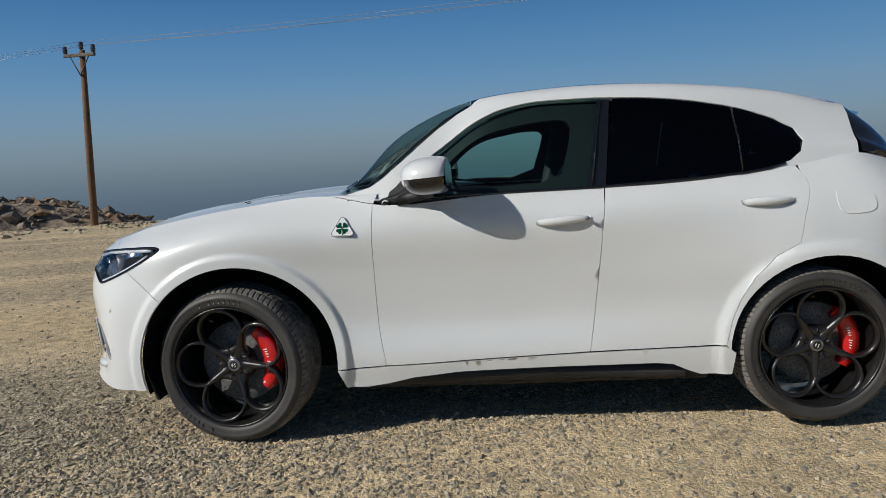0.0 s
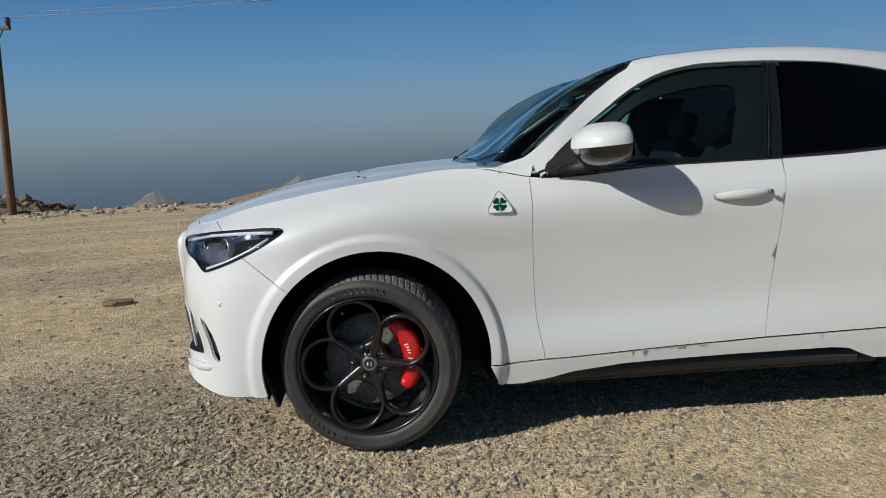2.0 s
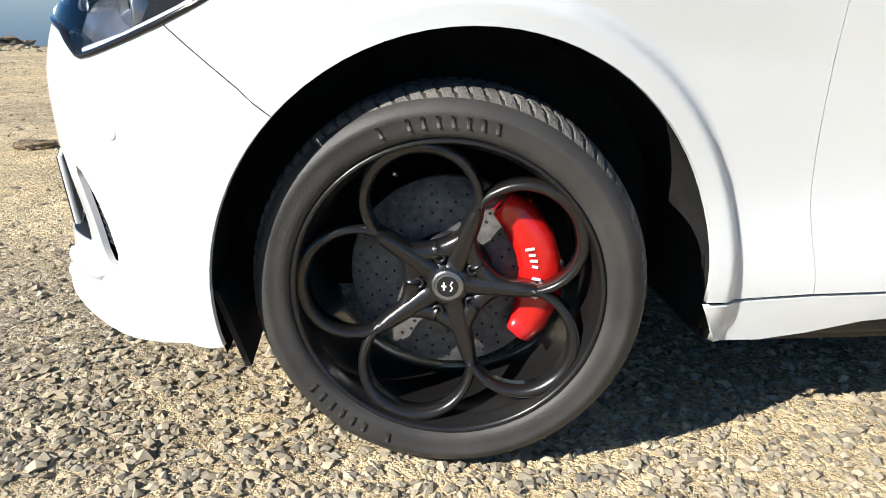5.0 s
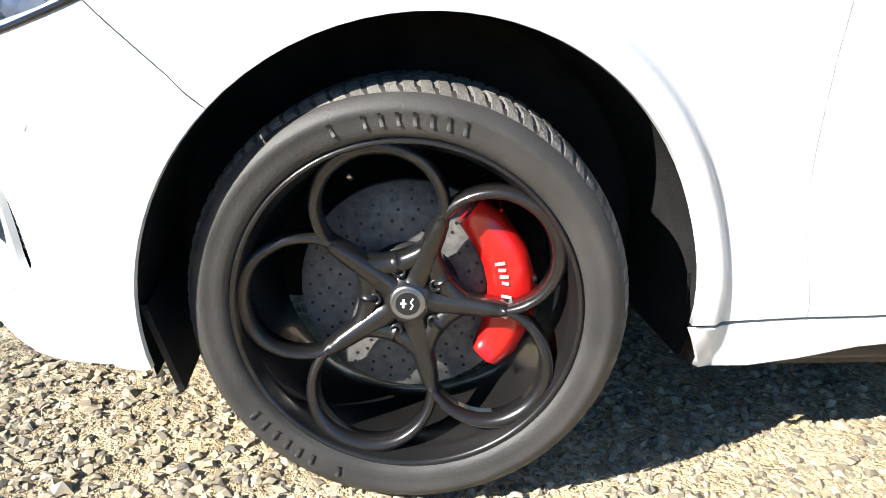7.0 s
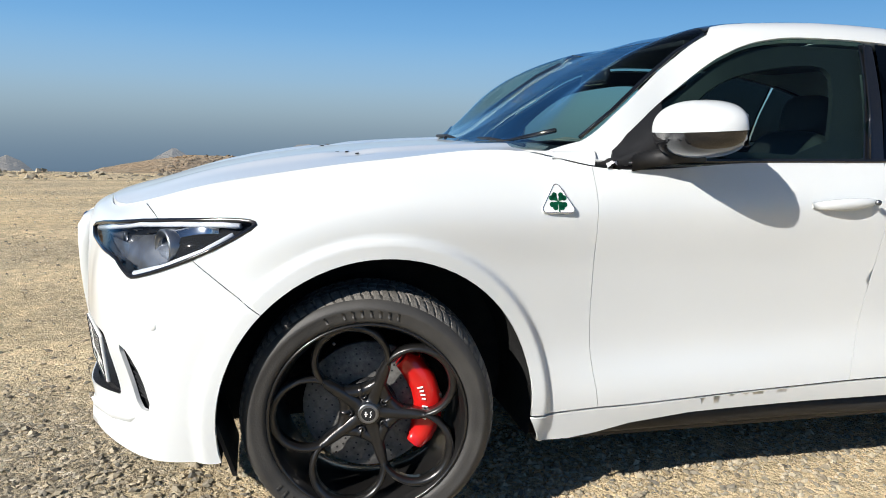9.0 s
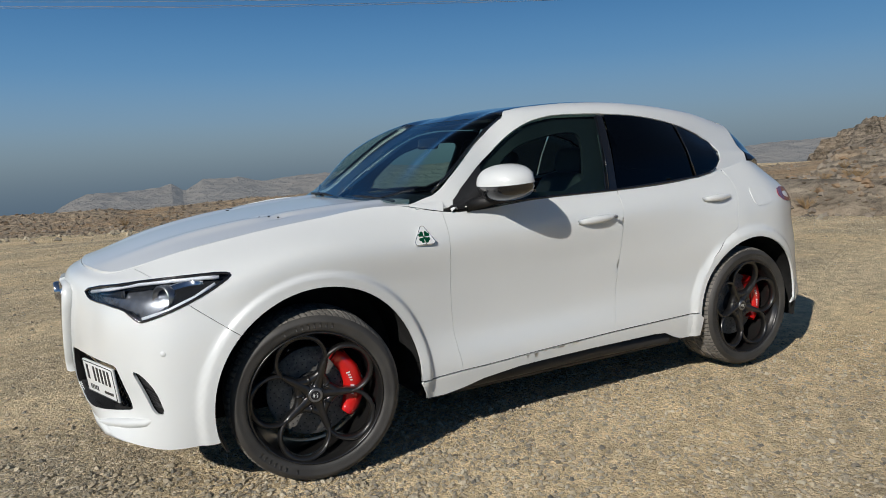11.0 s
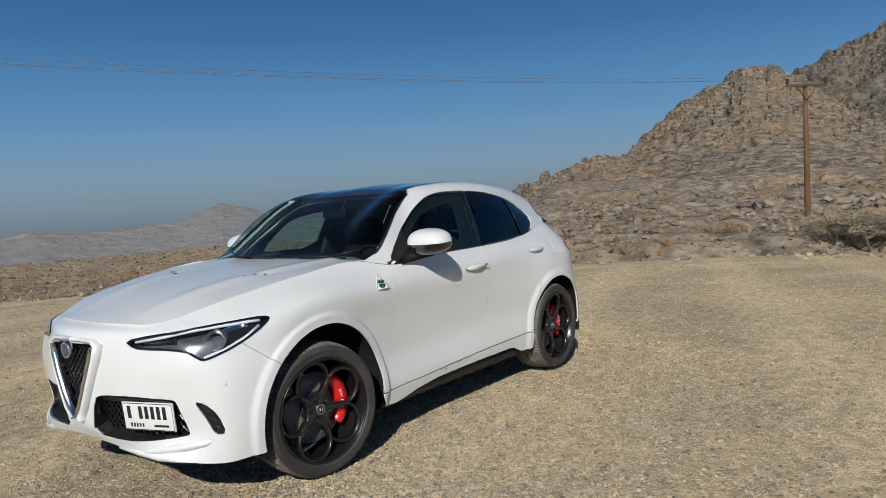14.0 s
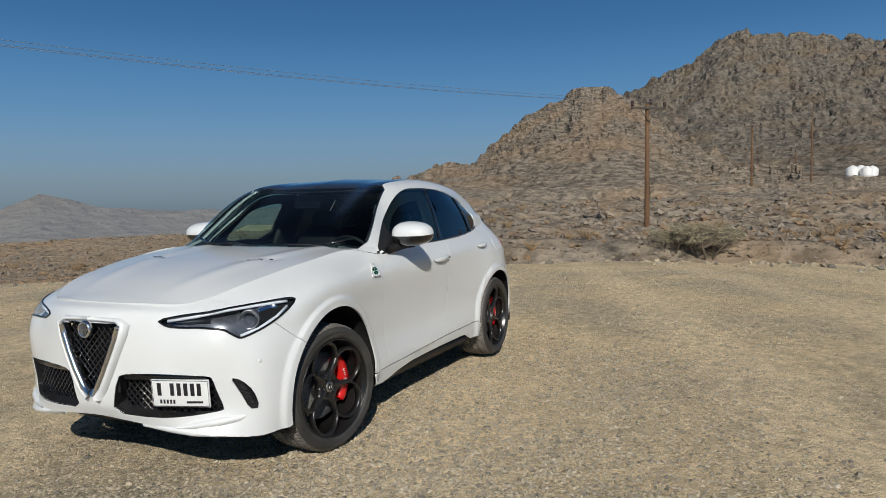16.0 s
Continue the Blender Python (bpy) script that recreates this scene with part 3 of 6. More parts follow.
slope_z = rise("stony_slope", "grey limestone ledges and orange scree rising from the lot", 52, 150, 420, np.r_[np.linspace(21.5, 60, 170), np.geomspace(61, 240, 90)], foot_el, LEDGE, lambda a, r: 0.10 + 0.014 * r * np.clip((r - 21) / 8, 0.1, 1), 21, terrace=0.85)
rise("rocky_spur", "layered brown limestone spur with steep broken faces", 56, 92, 300, np.geomspace(90, 260, 190), spur_el, ROCK, lambda a, r: 0.8 + 0.034 * r * np.clip((r - 95) / 50, 0, 1) * np.clip((225 - r) / 40, 0.45, 1), 33, terrace=0.75)
rise("rocky_mountain", "tall grey-brown desert mountain with ribbed slopes", 60, 150, 420, np.geomspace(150, 520, 200), peak_el, PEAK, lambda a, r: 0.8 + 0.024 * r * np.clip((r - 160) / 120, 0, 1), 47, terrace=0.35)


def low_ridge_el(az, r):
    crest = table(az, [-16, -13, -9.5, -3.5, 3, 7.3, 13.4, 20, 27, 36, 44, 52, 60], [-6.0, -5.4, -4.1, -3.2, -3.2, -3.4, -3.1, -2.9, -2.7, -2.5, -2.4, -2.1, -1.7])
    return np.interp(r, [21, 24], [-6.8, -5.3]) + (crest + 5.3) * np.clip((r - 24) / 22, 0, 1) - 12 * np.clip((r - 48) / 20, 0, 1)


rim_z = rise("rocky_rim", "low rim of orange-brown stones beyond the lot", -16, 58, 260, np.linspace(21, 66, 110), low_ridge_el, SCREE, lambda a, r: 0.05 + 0.008 * r * np.clip((r - 22) / 6, 0.1, 1) * np.clip((62 - r) / 8, 0, 1), 55, "rocks")


def ledge_el(az, r):
    crest = table(az, [-75, -60, -40, -29, -27, -24.5, -22, -19.3, -16, -12, -5], [-1.0, -1.2, -1.6, -2.1, -2.3, -3.0, -3.8, -4.8, -5.2, -5.2, -6.0])
    return -6.9 + (crest + 6.9) * np.clip((r - 25.5) / 3.5, 0, 1) - 10 * np.clip((r - 34) / 12, 0, 1)


ledge_z = rise("rock_ledge", "weathered grey rock ledge at the edge of the drop", -75, -5, 230, np.linspace(24.5, 46, 60), ledge_el, LEDGE, lambda a, r: 0.05 + 0.35 * np.clip((r - 25) / 2.5, 0, 1), 61, "rocks")


def far_el(az, r):
    crest = table(az, [-10, -8.2, -6.9, -5.4, -3.5, 0, 1.1, 2.3, 5.2, 8.1, 8.9, 10.3, 12.9, 14.6, 17.4, 21.5, 23.2, 27, 30, 33.2, 36, 37.5, 39.5, 44.6, 50, 58, 64], [-4.2, -2.9, -2.1, -2.9, -3.3, -2.9, -2.2, -1.6, -1.45, -1.25, -1.9, -1.0, -0.9, -1.3, -1.05, -0.9, -0.5, -0.7, -0.6, -0.3, 0.85, 0.5, -0.1, -0.45, -0.6, 0.0, 0.4])
    s = np.clip((r - 1300) / 900, 0, 1.2)
    return -7 + (crest + 7) * np.minimum(s, 1) - 10 * np.clip(s - 1, 0, 1)


rise("far_mountains", "far mountain range with haze painted in as a glow", -10, 66, 300, np.linspace(1250, 2400, 60), far_el, HAZE_GLOW, lambda a, r: 0.0045 * r * np.clip((r - 1300) / 600, 0, 1), 71)


def islet_el(az, r):
    crest = table(az, [-20.6, -19.5, -18.5, -17.6, -16.7, -15.8, -14.5], [-5.4, -3.9, -3.2, -2.7, -3.2, -4.0, -5.4])
    return -9 + (crest + 9) * np.clip((r - 1500) / 300, 0, 1) - 10 * np.clip((r - 1800) / 300, 0, 1)


rise("far_peak", "small peak above the sea with haze painted in as a glow", -20.6, -14.5, 50, np.linspace(1500, 2000, 40), islet_el, HAZE_GLOW, lambda a, r: 0.004 * r, 77)


def backdrop_material():
    """Sea fading up through haze into the open sky."""
    m = bpy.data.materials.new("sea_haze")
    m.use_nodes = True
    nt = m.node_tree
    N, L = nt.nodes.new, nt.links.new
    nt.nodes.remove(nt.nodes["Principled BSDF"])
    tc, sp, mr = N("ShaderNodeTexCoord"), N("ShaderNodeSeparateXYZ"), N("ShaderNodeMapRange")
    L(tc.outputs["Object"], sp.inputs[0])
    mr.inputs["From Min"].default_value, mr.inputs["From Max"].default_value = -370, 1520
    L(sp.outputs["Z"], mr.inputs["Value"])
    cr = N("ShaderNodeValToRGB")
    cr.color_ramp.interpolation = "B_SPLINE"
    e = cr.color_ramp.elements
    e[0].position, e[0].color = 0.0, (0.066, 0.106, 0.155, 1)
    e[1].position, e[1].color = 1.0, (0.017, 0.072, 0.205, 1)
    for pos, col in ((0.075, (0.082, 0.126, 0.178, 1)), (0.15, (0.120, 0.170, 0.218, 1)), (0.224, (0.190, 0.252, 0.292, 1)), (0.31, (0.195, 0.305, 0.405, 1)), (0.45, (0.104, 0.262, 0.470, 1)), (0.66, (0.042, 0.148, 0.338, 1))):
        el = e.new(pos)
        el.color = col
    L(mr.outputs["Result"], cr.inputs[0])
    em, tr, mx = N("ShaderNodeEmission"), N("ShaderNodeBsdfTransparent"), N("ShaderNodeMixShader")
    L(cr.outputs["Color"], em.inputs["Color"])
    fade = N("ShaderNodeMapRange")
    fade.inputs["From Min"].default_value, fade.inputs["From Max"].default_value = 1450, 2150
    fade.interpolation_type = "SMOOTHSTEP"
    L(sp.outputs["Z"], fade.inputs["Value"])
    L(fade.outputs["Result"], mx.inputs[0])
    L(em.outputs[0], mx.inputs[1])
    L(tr.outputs[0], mx.inputs[2])
    L(mx.outputs[0], nt.nodes["Material Output"].inputs["Surface"])
    return m


BACK = backdrop_material()
bv, bf = lathe([(3800, -900), (3800, -300), (3800, 0), (3800, 400), (3800, 900), (3800, 1500), (3800, 2200)], 96, "z")
back = tagged(new("backdrop", mesh_of("backdrop", bv, bf, BACK)), "blue sea fading into pale haze under the sky", "sky", kind="structure")
back.visible_shadow = False


# ---- loose stones ----
STONE = bpy.data.materials.new("loose_stone")
STONE.use_nodes = True
nt = STONE.node_tree
b = nt.nodes["Principled BSDF"]
b.inputs["Roughness"].default_value = 0.92
b.inputs["Specular IOR Level"].default_value = 0.2
geo, ramp = nt.nodes.new("ShaderNodeNewGeometry"), nt.nodes.new("ShaderNodeValToRGB")
e = ramp.color_ramp.elements
e[0].color, e[1].color = (0.16, 0.15, 0.128, 1), (0.54, 0.475, 0.36, 1)
for pos, col in ((0.25, (0.40, 0.335, 0.232, 1)), (0.5, (0.30, 0.272, 0.215, 1)), (0.75, (0.50, 0.42, 0.29, 1))):
    e.new(pos).color = col
nt.links.new(geo.outputs["Random Per Island"], ramp.inputs[0])
nse, mixn = nt.nodes.new("ShaderNodeTexNoise"), nt.nodes.new("ShaderNodeMix")
nse.inputs["Scale"].default_value = 160
mixn.data_type, mixn.blend_type = "RGBA", "MULTIPLY"
mixn.inputs[0].default_value = 0.3
nt.links.new(nse.outputs["Fac"], mixn.inputs[7])
nt.links.new(ramp.outputs[0], mixn.inputs[6])
nt.links.new(mixn.outputs[2], b.inputs["Base Color"])

LOOSE = STONE.copy()
LOOSE.name = "broken_rock"
lr = [n for n in LOOSE.node_tree.nodes if n.type == "VALTORGB"][0].color_ramp.elements
for el, col in zip(lr, ((0.13, 0.115, 0.095, 1), (0.31, 0.21, 0.125, 1), (0.21, 0.185, 0.15, 1), (0.25, 0.21, 0.165, 1), (0.32, 0.27, 0.21, 1))):
    el.color = col
[n for n in LOOSE.node_tree.nodes if n.type == "TEX_NOISE"][0].inputs["Scale"].default_value = 7.0


def stones(name, label, xy, sizes, seed, material, flat=0.6, height=ground_z):
    """Many small angular stones as one mesh of loose pieces."""
    rng = np.random.default_rng(seed)
    n = len(xy)
    base = np.array([(1, 0, 0), (-1, 0, 0), (0, 1, 0), (0, -1, 0), (0, 0, 1), (0, 0, -1), (.62, .62, .35), (-.62, .62, .4), (.6, -.62, .38), (-.62, -.6, .33)], float)
    tris = np.array([(4, 0, 6), (4, 6, 2), (4, 2, 7), (4, 7, 1), (4, 1, 9), (4, 9, 3), (4, 3, 8), (4, 8, 0), (5, 6, 0), (5, 2, 6), (5, 7, 2), (5, 1, 7), (5, 9, 1), (5, 3, 9), (5, 8, 3), (5, 0, 8)])
    p = base[None] * (0.65 + 0.7 * rng.random((n, 10, 1)))
    p *= np.stack([0.7 + 0.6 * rng.random(n), 0.55 + 0.5 * rng.random(n), flat * (0.6 + 0.6 * rng.random(n))], 1)[:, None, :]
    a = rng.random(n) * 2 * math.pi
    t = (rng.random(n) - 0.5) * 0.9
    c, s, ct, st = np.cos(a)[:, None], np.sin(a)[:, None], np.cos(t)[:, None], np.sin(t)[:, None]
    x, y, z = p[..., 0] * ct - p[..., 2] * st, p[..., 1], p[..., 0] * st + p[..., 2] * ct
    p = np.stack([x * c - y * s, x * s + y * c, z], -1) * sizes[:, None, None]
    p += np.stack([xy[:, 0], xy[:, 1], height(xy[:, 0], xy[:, 1]) + sizes * 0.12], 1)[:, None, :]
    f = (tris[None] + (np.arange(n) * 10)[:, None, None]).reshape(-1, 3)
    return tagged(new(name, mesh_of(name, p.reshape(-1, 3), f, material, False)), label, "stones", kind="stuff")


rng = np.random.default_rng(4)
near = np.stack([rng.uniform(-4.2, 4.6, 190000), rng.uniform(-3.8, 1.2, 190000)], 1)
fall = np.clip(1.25 - np.hypot((near[:, 0] + 0.1) / 3.8, (near[:, 1] + 1.5) / 2.2), 0, 1) ** 1.2
keepm = rng.random(len(near)) < fall * np.clip(0.7 + 1.0 * fractal(near[:, 0] * 0.7, near[:, 1] * 0.7, 3, 12), 0.1, 1)
near = near[keepm]
stones("gravel_stones", "loose angular limestone chips on the gravel", near, 0.0050 + 0.0140 * rng.random(len(near)) ** 2.2, 1, STONE)
wide = np.stack([rng.uniform(-10, 16, 110000), rng.uniform(-4, 16, 110000)], 1)
wide = wide[rng.random(len(wide)) < np.clip(0.25 + 0.9 * fractal(wide[:, 0] * 0.4, wide[:, 1] * 0.4, 3, 14), 0.05, 1)]
stones("gravel_stones", "scattered limestone chips on the gravel lot", wide, 0.006 + 0.018 * rng.random(len(wide)) ** 3.5, 2, STONE)
ang = np.radians(rng.uniform(-60, 150, 2600))
rad = EDGE + rng.normal(1.5, 1.8, 2600)
stones("edge_stones", "broken stones along the edge of the lot", np.stack([rad * np.sin(ang), rad * np.cos(ang)], 1), 0.03 + 0.13 * rng.random(2600) ** 4, 3, STONE, 0.7)

# broken rock over the slope behind the lot
n = 11000
az = np.radians(rng.uniform(52, 128, n))
rad = 21.8 + 44 * rng.random(n) ** 1.6
xy = np.stack([EYE0[0] + rad * np.sin(az), EYE0[1] + rad * np.cos(az)], 1)
size = (0.03 + 0.20 * rng.random(n) ** 3.5) * np.clip(rad / 30, 0.7, 1.6)
stones("slope_rocks", "grey and orange broken rocks on the slope", xy, size, 8, LOOSE, 0.75, slope_z)
n = 9000
az = np.radians(rng.uniform(-5, 56, n))
rad = 21.5 + 26 * rng.random(n) ** 1.4
xy = np.stack([EYE0[0] + rad * np.sin(az), EYE0[1] + rad * np.cos(az)], 1)
stones("rim_rocks", "orange-brown broken stones on the rim", xy, 0.02 + 0.13 * rng.random(n) ** 3.5, 9, LOOSE, 0.75, rim_z)
n = 2600
az = np.radians(rng.uniform(-70, -6, n))
rad = 25.5 + 8 * rng.random(n)
xy = np.stack([EYE0[0] + rad * np.sin(az), EYE0[1] + rad * np.cos(az)], 1)
stones("ledge_rocks", "weathered grey stones on the rock ledge", xy, 0.05 + 0.30 * rng.random(n) ** 2.5, 10, LOOSE, 0.7, ledge_z)

# ---- the car: feature lines of its left half, nose to tail ----
FRONT, REAR, TYRE_R = Vector((0.0, 0, 0.365)), Vector((2.818, 0, 0.365)), 0.3685
ARCHES = ((0.038, 0.380, 0.480), (2.848, 0.355, 0.455))
BOTTOM = [(-.885, 0, .350), (-.88, -.25, .338), (-.85, -.5, .315), (-.79, -.70, .290), (-.64, -.86, .262), (-.43, -.925, .265), (0, -.93, .25), (.53, -.90, .235), (.77, -.895, .235), (1.3, -.885, .235), (1.8, -.885, .235), (2.38, -.90, .245), (2.83, -.92, .27), (3.25, -.90, .33), (3.5, -.80, .36), (3.62, -.5, .36), (3.65, 0, .36)]
LOWER = [(-.915, 0, .42), (-.905, -.25, .41), (-.860, -.5, .40), (-.745, -.705, .39), (-.632, -.868, .39), (-.42, -.94, .40), (0, -.94, .40), (.53, -.915, .37), (.77, -.915, .36), (1.3, -.91, .36), (1.8, -.91, .36), (2.38, -.92, .37), (2.83, -.945, .40), (3.22, -.915, .48), (3.47, -.80, .5), (3.66, -.5, .5), (3.70, 0, .5)]
MIDDLE = [(-.93, 0, .62), (-.91, -.25, .61), (-.855, -.5, .60), (-.768, -.705, .60), (-.638, -.865, .60), (-.41, -.94, .60), (0, -.945, .62), (.5, -.90, .58), (.74, -.885, .56), (1.3, -.875, .56), (1.8, -.885, .58), (2.38, -.915, .60), (2.83, -.945, .62), (3.21, -.915, .68), (3.45, -.80, .70), (3.66, -.5, .70), (3.70, 0, .70)]
WAIST = [(-.935, 0, .80), (-.905, -.25, .79), (-.84, -.5, .78), (-.762, -.72, .775), (-.61, -.853, .775), (-.38, -.93, .79), (0, -.945, .86), (.48, -.905, .80), (.73, -.89, .78), (1.3, -.885, .78), (1.8, -.90, .80), (2.38, -.925, .82), (2.83, -.94, .88), (3.20, -.90, .87), (3.43, -.785, .87), (3.62, -.5, .87), (3.66, 0, .87)]
SHOULDER = [(-.91, 0, .92), (-.885, -.25, .915), (-.805, -.5, .905), (-.712, -.705, .905), (-.56, -.822, .918), (-.34, -.90, .95), (0, -.925, 1.015), (.5, -.912, 1.0), (.73, -.905, .99), (1.3, -.91, 1.0), (1.8, -.915, 1.02), (2.38, -.905, 1.04), (2.83, -.895, 1.06), (3.2, -.86, 1.05), (3.42, -.76, 1.04), (3.56, -.5, 1.04), (3.6, 0, 1.04)]
BELT = [(-.84, 0, .965), (-.82, -.25, .962), (-.76, -.46, .957), (-.66, -.575, .985), (-.50, -.65, 1.035), (-.25, -.70, 1.086), (.05, -.738, 1.132), (.5, -.775, 1.170), (.73, -.838, 1.127), (1.3, -.85, 1.150), (1.8, -.85, 1.158), (2.35, -.83, 1.182), (2.8, -.765, 1.235), (3.1, -.70, 1.27), (3.3, -.62, 1.22), (3.4, -.40, 1.2), (3.42, 0, 1.2)]


def arch_swell(p):
    """The wheel-arch mouldings stand a little proud of the sides."""
    p = p.copy()
    for cx, cz, r in ARCHES:
        d = np.hypot(p[:, 0] - cx, p[:, 2] - cz) - r
        s = np.clip((0.066 - d) / 0.022, 0, 1)
        s = s * s * (3 - 2 * s) * (np.abs(p[:, 1]) > 0.7)
        p[:, 1] += np.sign(p[:, 1]) * 0.018 * s
    return p


BODY = Loft([BOTTOM, LOWER, MIDDLE, WAIST, SHOULDER, BELT], arch_swell)
X_T = (.40, .60, .82, 1.04, 1.27, 1.5, 1.69, 1.87, 2.22, 2.54, 2.75, 3.1)
Y_A, Z_A = (-.80, -.80, -.835, -.843, -.846, -.846, -.846, -.846, -.832, -.808, -.775, -.70), (1.12, 1.145, 1.132, 1.145, 1.151, 1.154, 1.156, 1.159, 1.176, 1.196, 1.222, 1.27)
Y_C, Z_C = (-.79, -.785, -.80, -.725, -.688, -.665, -.656, -.653, -.645, -.636, -.632, -.61), (1.13, 1.16, 1.185, 1.362, 1.533, 1.592, 1.603, 1.602, 1.580, 1.512, 1.442, 1.375)
Y_D, Z_D = (-.77, -.757, -.708, -.665, -.634, -.614, -.607, -.603, -.596, -.582, -.566, -.53), (1.12, 1.195, 1.368, 1.506, 1.602, 1.636, 1.647, 1.649, 1.634, 1.594, 1.556, 1.480)
Z_F = (1.142, 1.250, 1.392, 1.522, 1.628, 1.668, 1.684, 1.690, 1.680, 1.644, 1.608, 1.538)
GREENHOUSE = Loft([
    list(zip(X_T, Y_A, Z_A)),
    [(x, (a + c) / 2 - 0.018, (p + q) / 2) for x, a, c, p, q in zip(X_T, Y_A, Y_C, Z_A, Z_C)],
    list(zip(X_T, Y_C, Z_C)),
    list(zip(X_T, Y_D, Z_D)),
    [(x, d * 0.55, f - (f - z) * 0.36) for x, d, f, z in zip(X_T, Y_D, Z_F, Z_D)],
    [(x, 0.0, f) for x, f in zip(X_T, Z_F)]], mirrored=False)
GREENHOUSE.closed_top = True


def side(p):
    return (p[:, 1] < -0.5) & (p[:, 0] > -0.62) & (p[:, 0] < 3.45)


def front(p):
    return p[:, 0] < -0.45


def arc(n, a0, a1, k):
    cx, cz, r = ARCHES[n]
    return [(cx + r * math.cos(radians(a0 + (a1 - a0) * i / k)), cz + r * math.sin(radians(a0 + (a1 - a0) * i / k))) for i in range(k + 1)]


def on_side(pts):
    return BODY.find(pts, (0, 2), side)


def on_front(pts):
    return BODY.find(pts, (1, 2), front)


def belt_uv(x0, x1, n):
    """The upper edge of the body between two stations."""
    xs = np.linspace(x0, x1, n)
    uv = BODY.find([(x, z) for x, z in zip(xs, np.interp(xs, [b[0] for b in BELT], [b[2] for b in BELT]))], (0, 2), side)
    uv[:, 1] = BODY.top
    return uv


car = thing("car", "white five-door sport utility car on black wheels, standing on gravel", "car")


def panel(name, verts_faces, material, parent, label="", both=True, depth_name=None):
    obs = [part(name, mesh_of(name, *verts_faces, material), material, parent, label)]
    if both:
        obs.append(part(name, mesh_of(name, *flipped(verts_faces), material), material, parent, label))
    return obs


# outlines of lamps and openings
LAMP = BODY.find([(-.836, -.393, .886), (-.78, -.55, .922), (-.68, -.69, .950), (-.54, -.80, .975), (-.40, -.88, .996), (-.335, -.915, .992), (-.325, -.925, .965), (-.40, -.905, .900), (-.52, -.85, .832), (-.625, -.80, .788), (-.658, -.780, .780), (-.672, -.748, .797), (-.688, -.705, .822), (-.735, -.62, .833), (-.78, -.53, .840), (-.815, -.45, .850)])
LAMP = dense(LAMP, 0.012, 1)
INTAKE = dense(BODY.find([(-.92, -.175, .585), (-.908, -.24, .607), (-.868, -.45, .614), (-.80, -.62, .606), (-.775, -.675, .600), (-.764, -.690, .590), (-.735, -.703, .50), (-.708, -.716, .425), (-.715, -.712, .412), (-.76, -.68, .405), (-.83, -.58, .392), (-.875, -.40, .378), (-.905, -.12, .380)]), 0.012, 1)
SLIT = dense(BODY.find([(-.723, -.772, .588), (-.689, -.812, .574), (-.645, -.855, .512), (-.617, -.872, .410), (-.660, -.838, .413), (-.690, -.806, .505)]), 0.012, 1)
GRILLE = dense(np.vstack([on_front([(-.02, .478), (-.058, .498), (-.125, .63), (-.192, .79), (-.203, .85), (-.175, .868)]), on_front([(-.001, .868), (-.001, .475)]) * [0, 1] + [BODY.lo, 0]]), 0.014)

# front bumper, one piece across the nose
seam_low = on_side(arc(0, 180 - 43, 180 + 10, 13) + [(-.428, .27)])
bump_top = BODY.find([(-.66, -.575, .975), (-.72, -.52, .964), (-.76, -.46, .957), (-.80, -.35, .96), (-.82, -.25, .962), (-.835, -.12, .964)])
bump_top[:, 1] = BODY.top
lamp_mid = BODY.find([(-.495, -.865, .852), (-.60, -.765, .955)])
hood_corner = np.array([[BODY.lo, BODY.top]])
nose_low = np.array([[BODY.lo, 0.0]])
low = BODY.find([(-.44, -.92, .262), (-.63, -.85, .262), (-.79, -.68, .275), (-.85, -.5, .295), (-.88, -.25, .32)])
low[:, 1] = 0.0
outline = dense(np.vstack([seam_low, low, nose_low, GRILLE[0:0], hood_corner, bump_top[::-1], lamp_mid[1:2], lamp_mid[0:1]]), 0.02)
half = BODY.skin(outline, [LAMP, INTAKE, SLIT, np.clip(GRILLE, [BODY.lo + 1e-3, 0], None)], step=0.017)
bumper_piece = joined([half, flipped(half)])
bumper = part("front_bumper", mesh_of("front_bumper", *bumper_piece, PAINT), PAINT, car)

# fender, doors, rear quarter, sill
fender = dense(np.vstack([on_side(arc(0, 180 - 43, -5, 31)), on_side([(.585, .337), (.752, .347), (.736, .45), (.721, .60), (.716, .78), (.714, .95), (.716, 1.05)]), belt_uv(.717, -.60, 24), BODY.find([(-.655, -.58, .976)]), lamp_mid[1:2], lamp_mid[0:1]]), 0.02)
panel("fender", BODY.skin(fender, [LAMP], step=0.011), PAINT, car)
f_door = dense(np.vstack([on_side([(.752, .347), (1.737, .382), (1.765, .548), (1.82, 1.08)]), belt_uv(1.825, .717, 20), on_side([(.716, 1.05), (.714, .95), (.716, .78), (.721, .60), (.736, .45)])]), 0.022)
doors = panel("front_door", BODY.skin(f_door), PAINT, car)
r_door = dense(np.vstack([on_side([(1.737, .382), (2.1, .39), (2.372, .398)]), on_side([(p[0], p[1]) for p in [(2.40, .52), (2.44, .62), (2.50, .72), (2.60, .815), (2.706, .872)]]), on_side([(2.735, 1.0), (2.778, 1.13), (2.775, 1.18), (2.75, 1.215)]), belt_uv(2.74, 1.83, 16), on_side([(1.82, 1.08), (1.765, .548)])]), 0.022)
rear_doors = panel("rear_door", BODY.skin(r_door), PAINT, car)
rear_bot = BODY.find([(3.25, -.90, .33), (3.5, -.80, .36), (3.62, -.5, .36)])
rear_bot[:, 1] = 0
rear_top = BODY.find([(3.40, -.40, 1.2), (3.3, -.62, 1.22), (3.1, -.70, 1.27), (2.9, -.745, 1.25), (2.76, -.765, 1.23)])
rear_top[:, 1] = BODY.top
